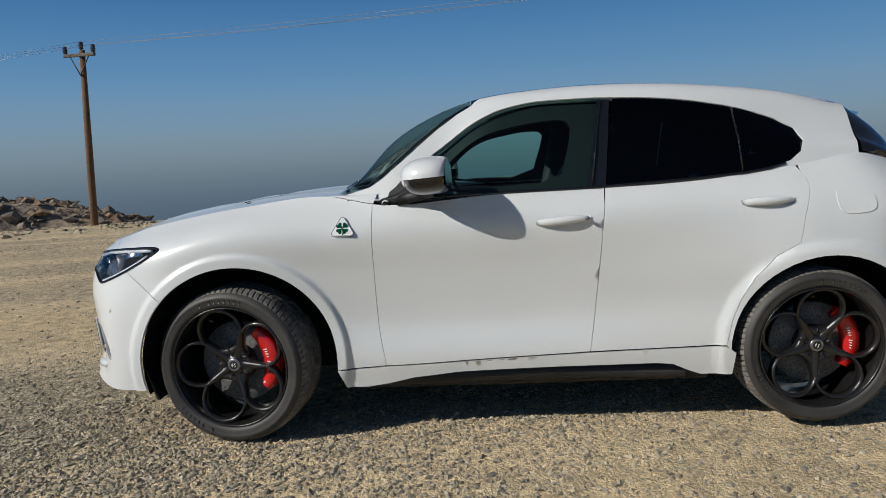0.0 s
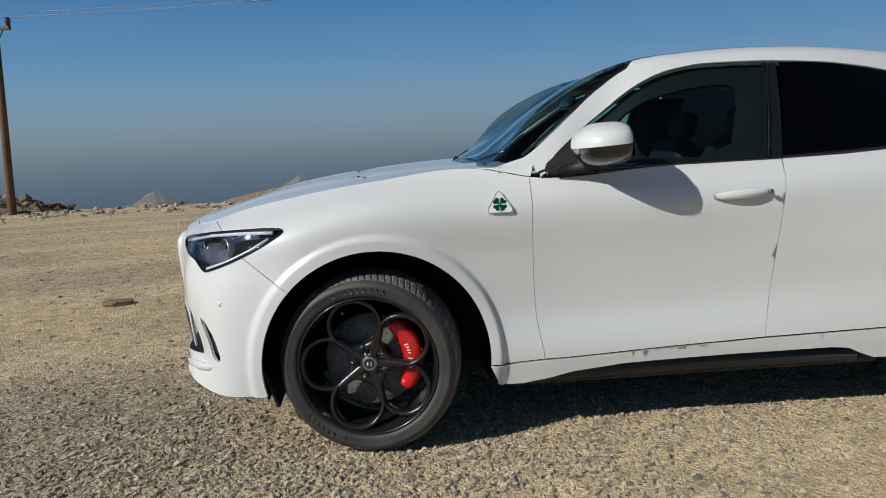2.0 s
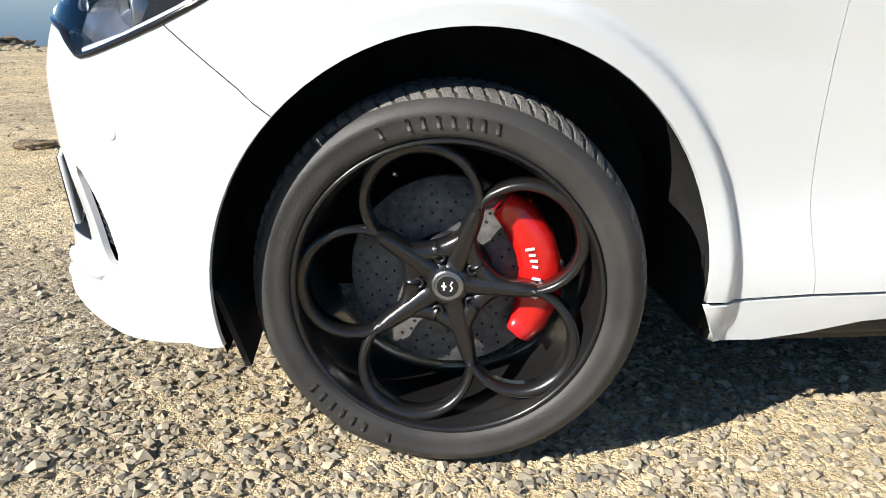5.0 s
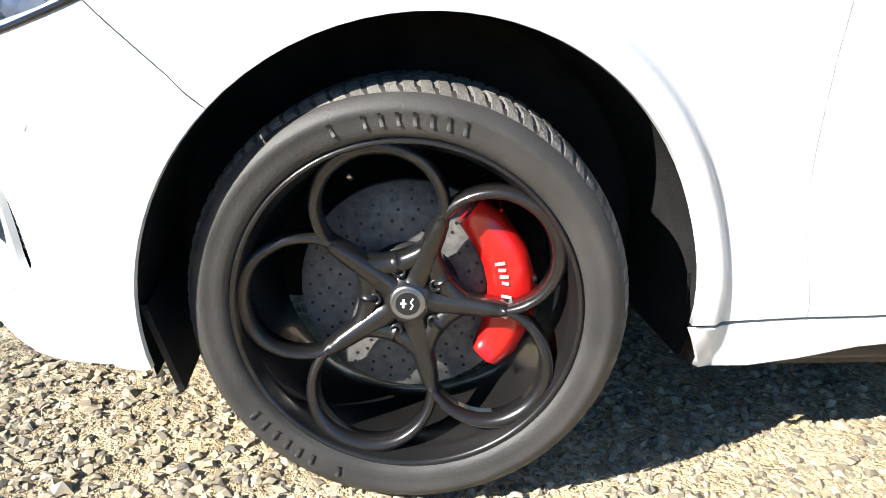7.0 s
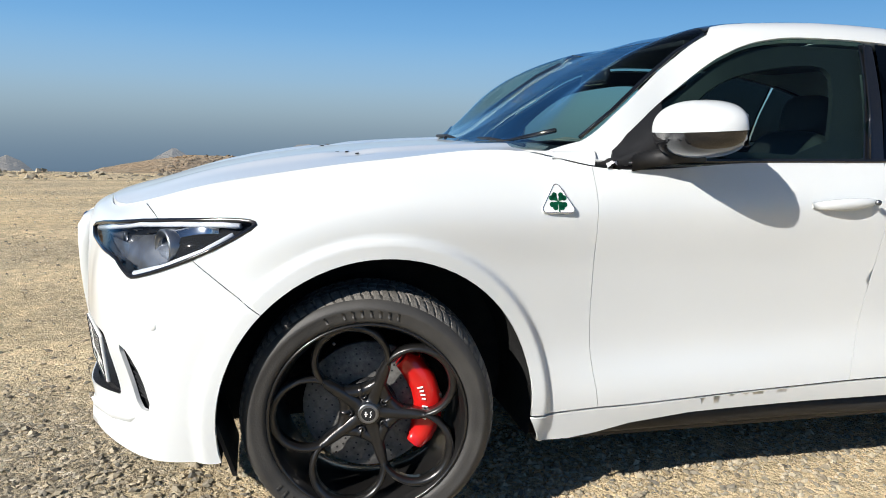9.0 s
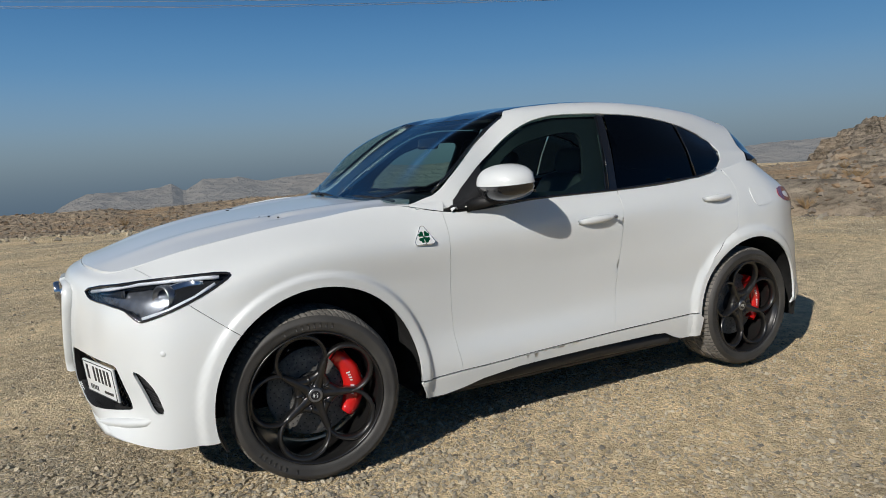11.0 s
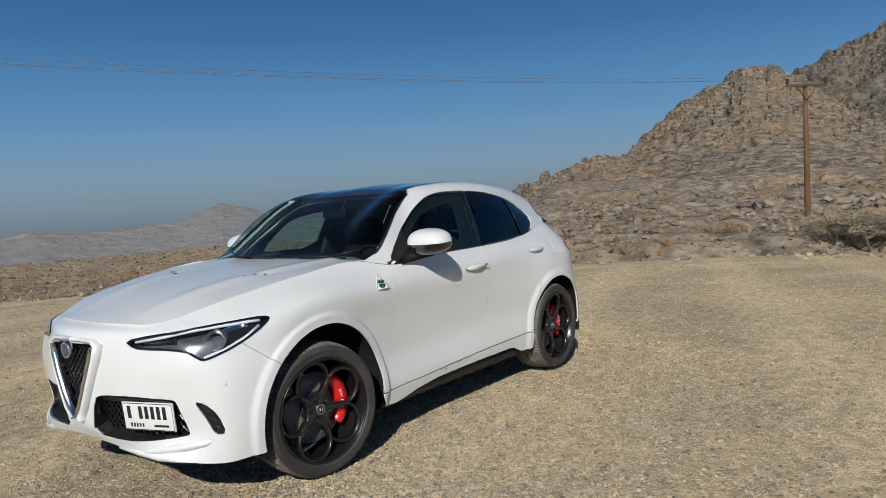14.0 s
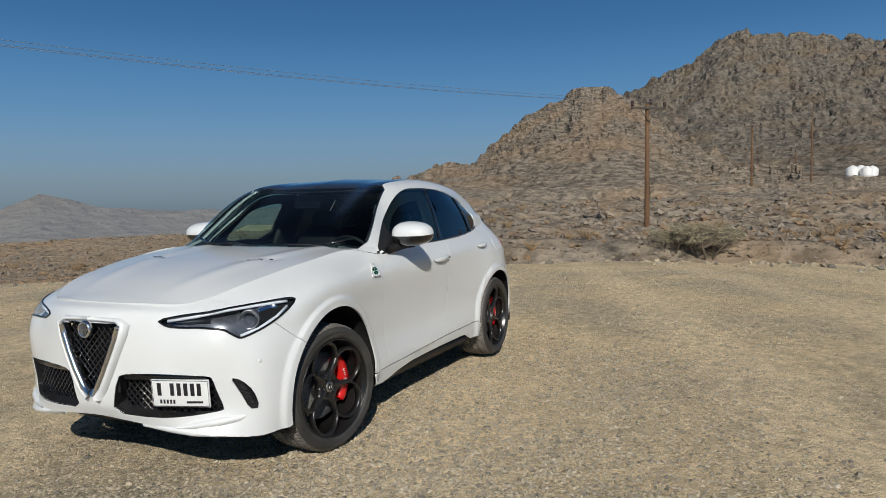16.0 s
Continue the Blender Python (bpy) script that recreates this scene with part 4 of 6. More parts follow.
quarter = dense(np.vstack([on_side(arc(1, 178, 100, 12)), on_side(arc(1, 95, 0, 14)), on_side([(3.30, .36)]), rear_bot, [[BODY.hi, 0.0]], [[BODY.hi, BODY.top]], rear_top, on_side([(2.775, 1.18), (2.778, 1.13), (2.735, 1.0), (2.706, .872), (2.60, .815), (2.50, .72), (2.44, .62), (2.40, .52), (2.372, .398)])]), 0.022)
qp = BODY.skin(quarter, step=0.017)
panel("rear_quarter", qp, PAINT, car)
sill = dense(np.vstack([on_side([(.515, .33), (.555, .240), (.66, .238), (.76, .252), (.88, .278), (1.1, .30), (1.6, .310), (2.05, .312), (2.13, .305), (2.20, .272), (2.26, .25), (2.405, .25), (2.418, .36), (2.372, .392), (2.1, .384), (1.737, .376), (.752, .341), (.585, .331)])]), 0.02)
panel("side_sill", BODY.skin(sill, depth=0.012), PAINT, car)
rows = np.linspace(0, 1, 5)
sill_pts = [(x, z0 + (z1 - z0) * r) for x in np.linspace(.70, 2.34, 42) for z0, z1 in [(np.interp(x, [.70, .76, .88, 1.1, 1.6, 2.05, 2.13, 2.20, 2.34], [.250, .262, .288, .310, .320, .322, .315, .285, .262]), np.interp(x, [.70, .752, 1.737, 2.34], [.330, .336, .371, .388]))] for r in rows]
sill_uv = on_side(sill_pts)
core = (list(BODY.at(sill_uv) - BODY.normal(sill_uv) * 0.002), [(k * 5 + i, k * 5 + 5 + i, k * 5 + 6 + i, k * 5 + 1 + i) for k in range(41) for i in range(4)])
panel("sill_core", core, PAINT, car)
panel("sill_blade", bar([(.62, -.862, .262), (1.0, -.868, .268), (1.6, -.868, .272), (2.2, -.866, .262)], 0.075, 0.05, (0, -1, 0)), BLACK, car, "black plastic sill blade")

# dark inner shell behind the panels, wheel wells and floor
nu, nv = 170, 26
gu, gv = np.meshgrid(np.linspace(BODY.lo, BODY.hi, nu), np.linspace(0, BODY.top, nv), indexing="ij")
uv = np.stack([gu.ravel(), gv.ravel()], 1)
pos = BODY.at(uv)
pos = pos - BODY.normal(uv) * np.where((pos[:, 2] < 0.44) & (pos[:, 0] > 0.4), 0.055, 0.024)[:, None]
faces = []
for i in range(nu - 1):
    for j in range(nv - 1):
        q = (i * nv + j, (i + 1) * nv + j, (i + 1) * nv + j + 1, i * nv + j + 1)
        c = pos[list(q)].mean(0)
        if all(math.hypot(c[0] - cx, c[2] - cz) > r + 0.02 for cx, cz, r in ARCHES) and not (c[0] < -0.55 and (inside(INTAKE, uv[list(q)].mean(0)[None])[0] or inside(LAMP, uv[list(q)].mean(0)[None])[0] or inside(GRILLE, uv[list(q)].mean(0)[None])[0])):
            faces.append(q)
shell = ([tuple(p) for p in pos], faces)
part("inner_shell", mesh_of("inner_shell", *joined([shell, flipped(shell)]), LINER), LINER, car, "black inner shell")
for (cx, cz, r), span in zip(ARCHES, (211, 205)):
    for sgn in (-1, 1):
        prof, wf = [], []
        for i in range(41):
            a = radians(-14 + span * i / 40)
            for y in (0.905, 0.80, 0.55):
                prof.append((cx + (r + 0.012) * math.cos(a), sgn * y, cz + (r + 0.012) * math.sin(a)))
        for i in range(40):
            for k in range(2):
                wf.append((i * 3 + k, i * 3 + k + 1, i * 3 + k + 4, i * 3 + k + 3))
        back = [i * 3 + 2 for i in range(41)]
        wf.append(tuple(back))
        part("wheel_arch_liner", mesh_of("wheel_arch_liner", prof, wf, LINER, False), LINER, car, "black felt wheel arch liner")
part("underbody", box(4.1, 1.0, 0.06, 0.02, m=pose(1.4, 0, 0.26)), BLACK, car, "dark underbody tray")
part("underbody", box(1.75, 1.70, 0.06, 0.02, m=pose(1.44, 0, 0.24)), BLACK, car, "dark underbody tray")
# mud flaps ahead of the front wheels
for sgn in (-1, 1):
    v = [(-.452, -.905, .37), (-.452, -.60, .37), (-.406, -.60, .20), (-.400, -.90, .205), (-.440, -.905, .37), (-.440, -.60, .37), (-.394, -.60, .20), (-.388, -.90, .205)]
    pf = (v, [(0, 1, 2, 3), (7, 6, 5, 4), (0, 3, 7, 4), (1, 5, 6, 2), (3, 2, 6, 7)])
    pf = pf if sgn < 0 else flipped(pf)
    part("air_deflector", mesh_of("air_deflector", *pf, BLACK, False), BLACK, car, "black rubber air deflector")

# bonnet
bx = np.array([b[0] for b in BELT[:8]])
ZC = ([-.90, -.84, -.68, -.47, -.23, .1, .375, .55, .75], [.94, .966, 1.014, 1.072, 1.119, 1.158, 1.178, 1.186, 1.188])
YE = ([-.9, -.66, -.50, -.25, .05, .5, .75], [.60, .60, .65, .70, .738, .775, .79])
ZE = ([-.9, -.84, -.76, -.66, -.50, -.25, .05, .5, .75], [.92, .93, .942, .982, 1.035, 1.086, 1.132, 1.170, 1.176])


def smooth_at(x, table):
    k, v = np.array(table[0], float), np.array(table[1], float)
    return hermite(k, v[:, None], np.clip(np.atleast_1d(x), k[0], k[-1]))[:, 0]


def bonnet_z(x, y):
    zc, ye, ze = smooth_at(x, ZC), smooth_at(x, YE), smooth_at(x, ZE)
    s = np.abs(y) / ye
    ridge = 0.012 * np.exp(-((np.abs(y) - (0.30 + 0.16 * (np.asarray(x) + 0.8))) / 0.075) ** 2) * np.clip((np.asarray(x) + 0.85) * 2, 0, 1)
    vent = -0.006 * np.exp(-((np.asarray(x) + 0.02 - 0.25 * (np.abs(y) - 0.4)) / 0.055) ** 2) * np.clip((0.12 - np.abs(np.abs(y) - 0.43)) / 0.03, 0, 1)
    return zc + (ze - zc) * s**2.2 + ridge * (1 - s**4) + vent


from mathutils.geometry import delaunay_2d_cdt as triangulate
edge_uv = np.array([[u, BODY.top] for u in np.linspace(BODY.lo, BODY.find([(.56, -.775, 1.155)])[0, 0], 90)])
edge_pts = BODY.at(edge_uv)
rim = [(p[0] + 0.004, p[1] + (0.004 if p[1] < -0.02 else 0)) for p in edge_pts]
cowl = [(.66, -.60), (.60, -.45), (.555, -.25), (.54, 0.0)]
loop = rim + cowl
poly = dense(np.array(loop + [(x, -y) for x, y in loop[::-1][1:-1]]), 0.02)
gx, gy = np.meshgrid(np.arange(-.86, .70, .022), np.arange(-.80, .80, .022), indexing="ij")
g = np.stack([gx.ravel(), gy.ravel()], 1)
g = g[inside(shrunk(poly, 0.008), g)]
pts2 = np.concatenate([poly, g])
res = triangulate([Vector(p) for p in pts2], [(i, (i + 1) % len(poly)) for i in range(len(poly))], [], 0, 1e-6)
uvh = np.array([tuple(v) for v in res[0]])
tri = np.array(res[2])
tri = tri[inside(poly, uvh[tri].mean(1))]
hz = bonnet_z(uvh[:, 0], uvh[:, 1])
hv = [(x, y, z) for (x, y), z in zip(uvh, hz)]
hf = [tuple(t) if np.cross(uvh[t[1]] - uvh[t[0]], uvh[t[2]] - uvh[t[0]]) > 0 else tuple(t[::-1]) for t in tri]
o = len(hv)
pz = bonnet_z(poly[:, 0], poly[:, 1])
hv += [(x, y, z) for (x, y), z in zip(poly, pz)] + [(x, y, z - 0.02) for (x, y), z in zip(poly, pz)]
k = len(poly)
hf += [(o + i, o + (i + 1) % k, o + k + (i + 1) % k, o + k + i) for i in range(k)]
bonnet = part("bonnet", mesh_of("bonnet", hv, hf, PAINT), PAINT, car)
for sgn in (-1, 1):
    for i in range(3):
        x, y = -0.05 + 0.03 * i, sgn * (0.37 + 0.055 * i)
        part("vent_slat", box(0.010, 0.045, 0.004, 0.001, 1, m=pose(x, y, float(bonnet_z(x, y)[0]) + 0.0005, 0, -4, sgn * 12)), BLACK, bonnet, "black bonnet vent slot")
part("cowl_panel", mesh_of("cowl_panel", [(.42, -.78, 1.128), (.42, .78, 1.128), (.78, .78, 1.15), (.78, -.78, 1.15)], [(0, 3, 2, 1)], BLACK), BLACK, car, "black cowl panel")

# greenhouse: frame, panes, roof
top = GREENHOUSE.top


def on_glass(pts):
    return GREENHOUSE.find(pts, (0, 2), lambda p: p[:, 1] < -0.57)


def on_roof(pts):
    return GREENHOUSE.find(pts, (0, 1), lambda p: p[:, 2] > 1.12)


WIN = [(.765, 1.142), (.85, 1.146), (1.04, 1.156), (1.30, 1.161), (1.80, 1.168), (2.22, 1.186), (2.50, 1.204), (2.63, 1.222), (2.73, 1.250), (2.79, 1.292), (2.815, 1.345), (2.79, 1.405), (2.70, 1.455), (2.56, 1.504), (2.38, 1.545), (2.22, 1.570), (2.05, 1.585), (1.865, 1.594), (1.69, 1.594), (1.57, 1.591), (1.494, 1.585), (1.38, 1.563), (1.27, 1.522), (1.16, 1.458), (1.04, 1.370), (.95, 1.303), (.86, 1.232), (.80, 1.178)]
band = dense(on_glass(WIN), 0.02)
SCREEN_EDGE = [(.58, -.774), (.70, -.773), (.82, -.748), (.95, -.708), (1.08, -.672), (1.21, -.642)]
ROOF_EDGE = [(1.25, -.596), (1.5, -.575), (1.87, -.562), (2.10, -.550), (2.20, -.51)]
cl = lambda x: GREENHOUSE.find([(x, 0.0)], (0, 1)) * [1, 0] + [0, top]
frame_out = dense(np.vstack([GREENHOUSE.find([(.60, -.800, 1.146), (.70, -.825, 1.137)]), GREENHOUSE.find([(x, np.interp(x, X_T, Y_A), np.interp(x, X_T, Z_A)) for x in (.82, 1.3, 1.8, 2.2, 2.54, 2.75, 3.08)]), GREENHOUSE.find([(3.1, -.50, 1.43)]), [[GREENHOUSE.hi, top]], cl(2.22), on_roof(ROOF_EDGE[::-1]), on_roof(SCREEN_EDGE[::-1])]), 0.02)
fr = GREENHOUSE.skin(frame_out, [band], gap=0.001, depth=0.03)
part("roof_frame", mesh_of("roof_frame", *joined([fr, flipped(fr)]), PAINT), PAINT, car)
scr = dense(np.vstack([cl(.47), on_roof([(.48, -.25), (.50, -.5), (.53, -.68)]), on_roof(SCREEN_EDGE), on_roof([(1.205, -.4), (1.195, -.2)]), cl(1.19)]), 0.025)
sp = GREENHOUSE.skin(scr, step=0.05, gap=0.001, depth=0.004)
windscreen = part("windscreen", mesh_of("windscreen", *joined([sp, flipped(sp)]), SCREEN), SCREEN, car, "tinted laminated windscreen")
rg = dense(np.vstack([cl(1.195), on_roof([(1.20, -.2), (1.21, -.4), (1.215, -.625)]), on_roof(ROOF_EDGE), cl(2.215)]), 0.025)
rp = GREENHOUSE.skin(rg, step=0.05, gap=0.001, depth=0.004)
part("roof_glass", mesh_of("roof_glass", *joined([rp, flipped(rp)]), GLOSS), GLOSS, car, "gloss black panoramic roof")
# dark surround of the windscreen
for seg in ([(.50, -.25), (.555, -.5), (.64, -.70)], [(.70, -.766), (.82, -.740), (.95, -.700), (1.08, -.664), (1.20, -.636)]):
    q = GREENHOUSE.at(on_roof(seg))
    t = tube([tuple(v + np.array([0, 0, -0.003])) for v in q], 0.008, 6)
    panel("windscreen_seal", t, GLOSS, windscreen, "black windscreen seal")


def pane(name, pts, material, label):
    pl = dense(on_glass(pts), 0.03)
    return panel(name, GREENHOUSE.skin(pl, step=0.06, gap=0.0, depth=0.004, lift=-0.006), material, car, label)


pane("front_window", [(.90, 1.135), (1.30, 1.146), (1.775, 1.155), (1.82, 1.40), (1.850, 1.592), (1.69, 1.592), (1.494, 1.583), (1.38, 1.562), (1.27, 1.522), (1.16, 1.462), (1.04, 1.378), (.93, 1.288)], PANE, "tinted side glass")
pane("rear_window", [(1.835, 1.155), (2.22, 1.176), (2.485, 1.192), (2.485, 1.524), (2.38, 1.543), (2.22, 1.568), (1.91, 1.590), (1.875, 1.40)], PRIVACY, "black privacy glass")
pane("quarter_window", [(2.50, 1.192), (2.64, 1.215), (2.745, 1.245), (2.81, 1.290), (2.835, 1.345), (2.80, 1.415), (2.70, 1.468), (2.50, 1.525)], PRIVACY, "black privacy glass")
pane("b_pillar_cover", [(1.745, 1.145), (1.835, 1.148), (1.866, 1.40), (1.892, 1.585), (1.832, 1.585), (1.798, 1.40)], GLOSS, "gloss black pillar cover")
sail = dense(on_glass([(.728, 1.130), (.86, 1.134), (.98, 1.142), (1.0, 1.340), (.93, 1.288), (.86, 1.232), (.80, 1.178), (.755, 1.146)]), 0.03)
panel("mirror_sail", GREENHOUSE.skin(sail, step=0.06, gap=0.0, depth=0.012, lift=0.006), BLACK, car, "black mirror sail panel")
for line, r, mt, lab in (([(1.768, 1.165), (1.798, 1.33), (1.846, 1.582)], 0.004, GLOSS, "thin black window strip"), ([(2.488, 1.21), (2.490, 1.35), (2.486, 1.515)], 0.005, GLOSS, "thin black window strip"), ([(.84, 1.139), (1.04, 1.150), (1.30, 1.156), (1.80, 1.163), (2.22, 1.181), (2.50, 1.199), (2.62, 1.215), (2.70, 1.236)], 0.008, GLOSS, "black belt seal")):
    q = GREENHOUSE.at(on_glass(line))
    panel("window_strip", tube([tuple(v + np.array([0, -0.002, 0])) for v in q], r, 8), mt, car, lab)

# foot of the windscreen pillar, running down into the wing
foot_low = BODY.at(belt_uv(.47, .722, 14))
foot_top = GREENHOUSE.at(GREENHOUSE.find([(.56 + .18 * k / 13, -.778 - .022 * k / 13, 1.172 + .004 * k / 13) for k in range(14)]))
foot_v, foot_f = [], []
for a, b in zip(foot_low, foot_top):
    for i in range(6):
        s_ = i / 5
        foot_v.append(tuple(a * (1 - s_) + b * s_ + np.array([0, -.004 - .006 * math.sin(math.pi * s_), .003])))
foot_f = [(k * 6 + i, k * 6 + 6 + i, k * 6 + 7 + i, k * 6 + 1 + i) for k in range(13) for i in range(5)]
panel("pillar_foot", (foot_v, foot_f), PAINT, car)

# black lining of the front door frames, with the opening for the pane
frame_lining = dense(on_glass([(.82, 1.150), (1.30, 1.158), (1.78, 1.166), (1.82, 1.40), (1.85, 1.58), (1.6, 1.58), (1.38, 1.555), (1.27, 1.512), (1.16, 1.45), (1.04, 1.362), (.9, 1.26)]), 0.03)
lining_hole = dense(on_glass([(1.03, 1.175), (1.05, 1.29), (1.12, 1.362), (1.36, 1.470), (1.60, 1.508), (1.675, 1.503), (1.70, 1.46), (1.62, 1.180)]), 0.03, 1)
panel("door_frame_lining", GREENHOUSE.skin(frame_lining, [lining_hole], step=0.05, gap=0.0, depth=0.02, lift=-0.030), TRIM, car, "black door frame lining")

# tail: glass, spoiler, lamp
n = 24
up = GREENHOUSE.at(np.stack([np.full(n, GREENHOUSE.hi), np.linspace(0.02, top, n)], 1))
lo_u = np.linspace(BODY.find([(3.1, -.70, 1.27)])[0, 0], BODY.hi, n)
dn = BODY.at(np.stack([lo_u, np.full(n, BODY.top)], 1))
tv, tf = [], []
for k in range(7):
    s = k / 6
    tv += [tuple(a * (1 - s) + b * s + np.array([0.05 * math.sin(math.pi * s), 0, 0.0])) for a, b in zip(up, dn)]
for k in range(6):
    tf += [(k * n + i, k * n + i + 1, (k + 1) * n + i + 1, (k + 1) * n + i) for i in range(n - 1)]
tg = (tv, [f[::-1] for f in tf])
part("tailgate_glass", mesh_of("tailgate_glass", *joined([tg, flipped(tg)]), GLOSS), GLOSS, car, "black tailgate glass")
tl = dense(BODY.find([(3.16, -.875, 1.05), (3.22, -.86, 1.125), (3.42, -.745, 1.09), (3.42, -.76, 0.98), (3.24, -.865, 1.0)]), 0.03, 1)
panel("tail_lamp", BODY.skin(tl, step=0.05, lift=0.005, depth=0.03), AMBER, car, "dark red tail lamp")
fuel = dense(on_side([(2.89, 1.115), (3.05, 1.105), (3.07, 1.06), (3.06, 1.0), (2.92, .99), (2.885, 1.03)]), 0.02, 2)
v, f = BODY.skin(fuel, step=0.05, lift=0.0035, depth=0.006)
part("fuel_flap", mesh_of("fuel_flap", v, f, PAINT), PAINT, car)
fin_v = [(x, y * w, z) for x, z, w in ((2.57, 1.632, .006), (2.69, 1.612, .022), (2.71, 1.668, .006), (2.655, 1.664, .005)) for y in (-1, 1)]
part("aerial_fin", mesh_of("aerial_fin", fin_v, [(0, 2, 4, 6), (7, 5, 3, 1), (0, 6, 7, 1), (6, 4, 5, 7), (4, 2, 3, 5), (0, 1, 3, 2)], GLOSS, False), GLOSS, car, "black shark-fin aerial")
# roof spoiler over the tailgate glass
sv, sf = [], []
for k in range(25):
    y = -.50 + 1.0 * k / 24
    e = (abs(y) / .50) ** 2.5
    roof_at = lambda x: Vector((x, y, float(GREENHOUSE.at(on_roof([(x, -abs(y))]))[0][2])))
    root, mid = roof_at(2.80), roof_at(3.06) + Vector((0, 0, .004))
    tip = Vector((3.33 - .17 * e, y, 1.492 - .040 * e))
    thin = 1 - .65 * e
    sv += [root, mid, tip, tip - Vector((.010, 0, .016 * thin)), mid - Vector((0, 0, .045 * thin)), root - Vector((0, 0, .05))]
for k in range(24):
    sf += [(k * 6 + a, k * 6 + (a + 1) % 6, k * 6 + 6 + (a + 1) % 6, k * 6 + 6 + a) for a in range(6)]
sf += [tuple(range(6)), tuple(range(24 * 6, 25 * 6))[::-1]]
part("roof_spoiler", mesh_of("roof_spoiler", sv, [f[::-1] for f in sf], PAINT), PAINT, car, "white roof spoiler")

# ---- wheels ----
def tyre_pieces(width):
    """Sidewalls and tread round the y axis; the outer face looks to -y, the hub face is at 0."""
    o, w = -0.046, width
    walls = lathe([(.272, o + .012), (.280, o + .000), (.287, o - .005), (.290, o - .011), (.298, o - .014), (.308, o - .017), (.322, o - .016), (.326, o - .0185), (.334, o - .016), (.345, o - .009), (.353, o + .002), (.359, o + .016), (.36, o + .05), (.36, o + w - .05), (.357, o + w - .012), (.345, o + w + .01), (.31, o + w + .018), (.275, o + w)], 96)
    prof = [(.352, o + .000), (.3595, o + .014), (.3645, o + .030), (.3672, o + .050), (.3680, o + .068), (.360, o + .0685), (.360, o + .078), (.3683, o + .0785), (.3685, o + w * .5 - .012), (.360, o + w * .5 - .0115), (.360, o + w * .5 + .0), (.3685, o + w * .5 + .0005), (.3683, o + w - .078), (.360, o + w - .0775), (.360, o + w - .068), (.3680, o + w - .067), (.3672, o + w - .05), (.3645, o + w - .03), (.357, o + w - .012)]
    seg, n = 420, len(prof)
    v, f = [], []
    for i in range(seg):
        a = 2 * math.pi * i / seg
        cut = 0.0045 if i % 5 == 0 else 0.0
        for k, (r, h) in enumerate(prof):
            rr = r - (cut if k not in (0, n - 1) else 0)
            sl = a + 0.02 * math.sin(h * 30)
            v.append((rr * math.cos(sl), h, rr * math.sin(sl)))
    for i in range(seg):
        j = (i + 1) % seg
        f += [(i * n + k, i * n + k + 1, j * n + k + 1, j * n + k) for k in range(n - 1)]
    return walls, (v, f)


def rim_y(r):
    return -0.042 * (min(r, 0.25) / 0.25) ** 1.5 + 0.004


def wheel_meshes(width):
    barrel = lathe([(.268, -.040), (.266, -.054), (.261, -.057), (.2575, -.050), (.2560, -.038), (.2500, -.030), (.2485, -.020), (.2440, .0), (.2380, .05), (.2330, .12), (.2400, width - .07), (.25, width - .055)], 96)
    webs = []
    for k in range(5):
        a = radians(107 + 72 * k)
        c = Vector((0.159 * math.cos(a), 0, 0.159 * math.sin(a)))
        pts, wid = [], []
        for i in range(60):
            b = a + radians(180 + 6 * i)
            p = c + Vector((0.0975 * math.cos(b), 0, 0.0975 * math.sin(b)))
            r = math.hypot(p.x, p.z)
            pts.append((p.x, rim_y(r), p.z))
            wid.append(float(np.interp(r, [.06, .10, .14, .20, .235, .254], [.034, .026, .0185, .0175, .021, .026])))
        pts.append(pts[0])
        wid.append(wid[0])
        webs.append(bar(pts, wid, 0.034))
        s = a + radians(36)
        path = [0.018, 0.045, 0.070, 0.095, 0.120, 0.140, 0.152]
        webs.append(bar([(r * math.cos(s), rim_y(r) - 0.004, r * math.sin(s)) for r in path], [.044, .042, .038, .034, .031, .027, .010], 0.036))
    hub = lathe([(.0, -.004), (.034, -.004), (.040, .002), (.072, .014), (.078, .05)], 40)
    grow = lambda p: ([(v[0] * 1.07, v[1], v[2] * 1.07) for v in p[0]], p[1])
    return grow(barrel), [grow(p) for p in webs], hub


def clover(r):
    """A flat four-leaf clover about y."""
    pieces = []
    for k in range(4):
        a = radians(90 * k + 45)
        for d in (-0.30, 0.30):
            cx, cz = 0.68 * r * math.cos(a + d), 0.68 * r * math.sin(a + d)
            ring = [(cx + 0.25 * r * math.cos(t * math.pi / 8), 0, cz + 0.25 * r * math.sin(t * math.pi / 8)) for t in range(16)]
            pieces.append((ring + [(x, 0.004, z) for x, _, z in ring], [tuple(range(16))] + [(i, (i + 1) % 16, 16 + (i + 1) % 16, 16 + i) for i in range(16)]))
        wedge = [(0, 0, 0), (.72 * r * math.cos(a - .58), 0, .72 * r * math.sin(a - .58)), (.80 * r * math.cos(a), 0, .80 * r * math.sin(a)), (.72 * r * math.cos(a + .58), 0, .72 * r * math.sin(a + .58))]
        pieces.append((wedge, [(0, 1, 2, 3)]))
    pieces.append(bar([(0, 0, 0), (0.1 * r, 0, -0.6 * r), (0.05 * r, 0, -1.0 * r)], 0.14 * r, 0.004))
    return joined(pieces)


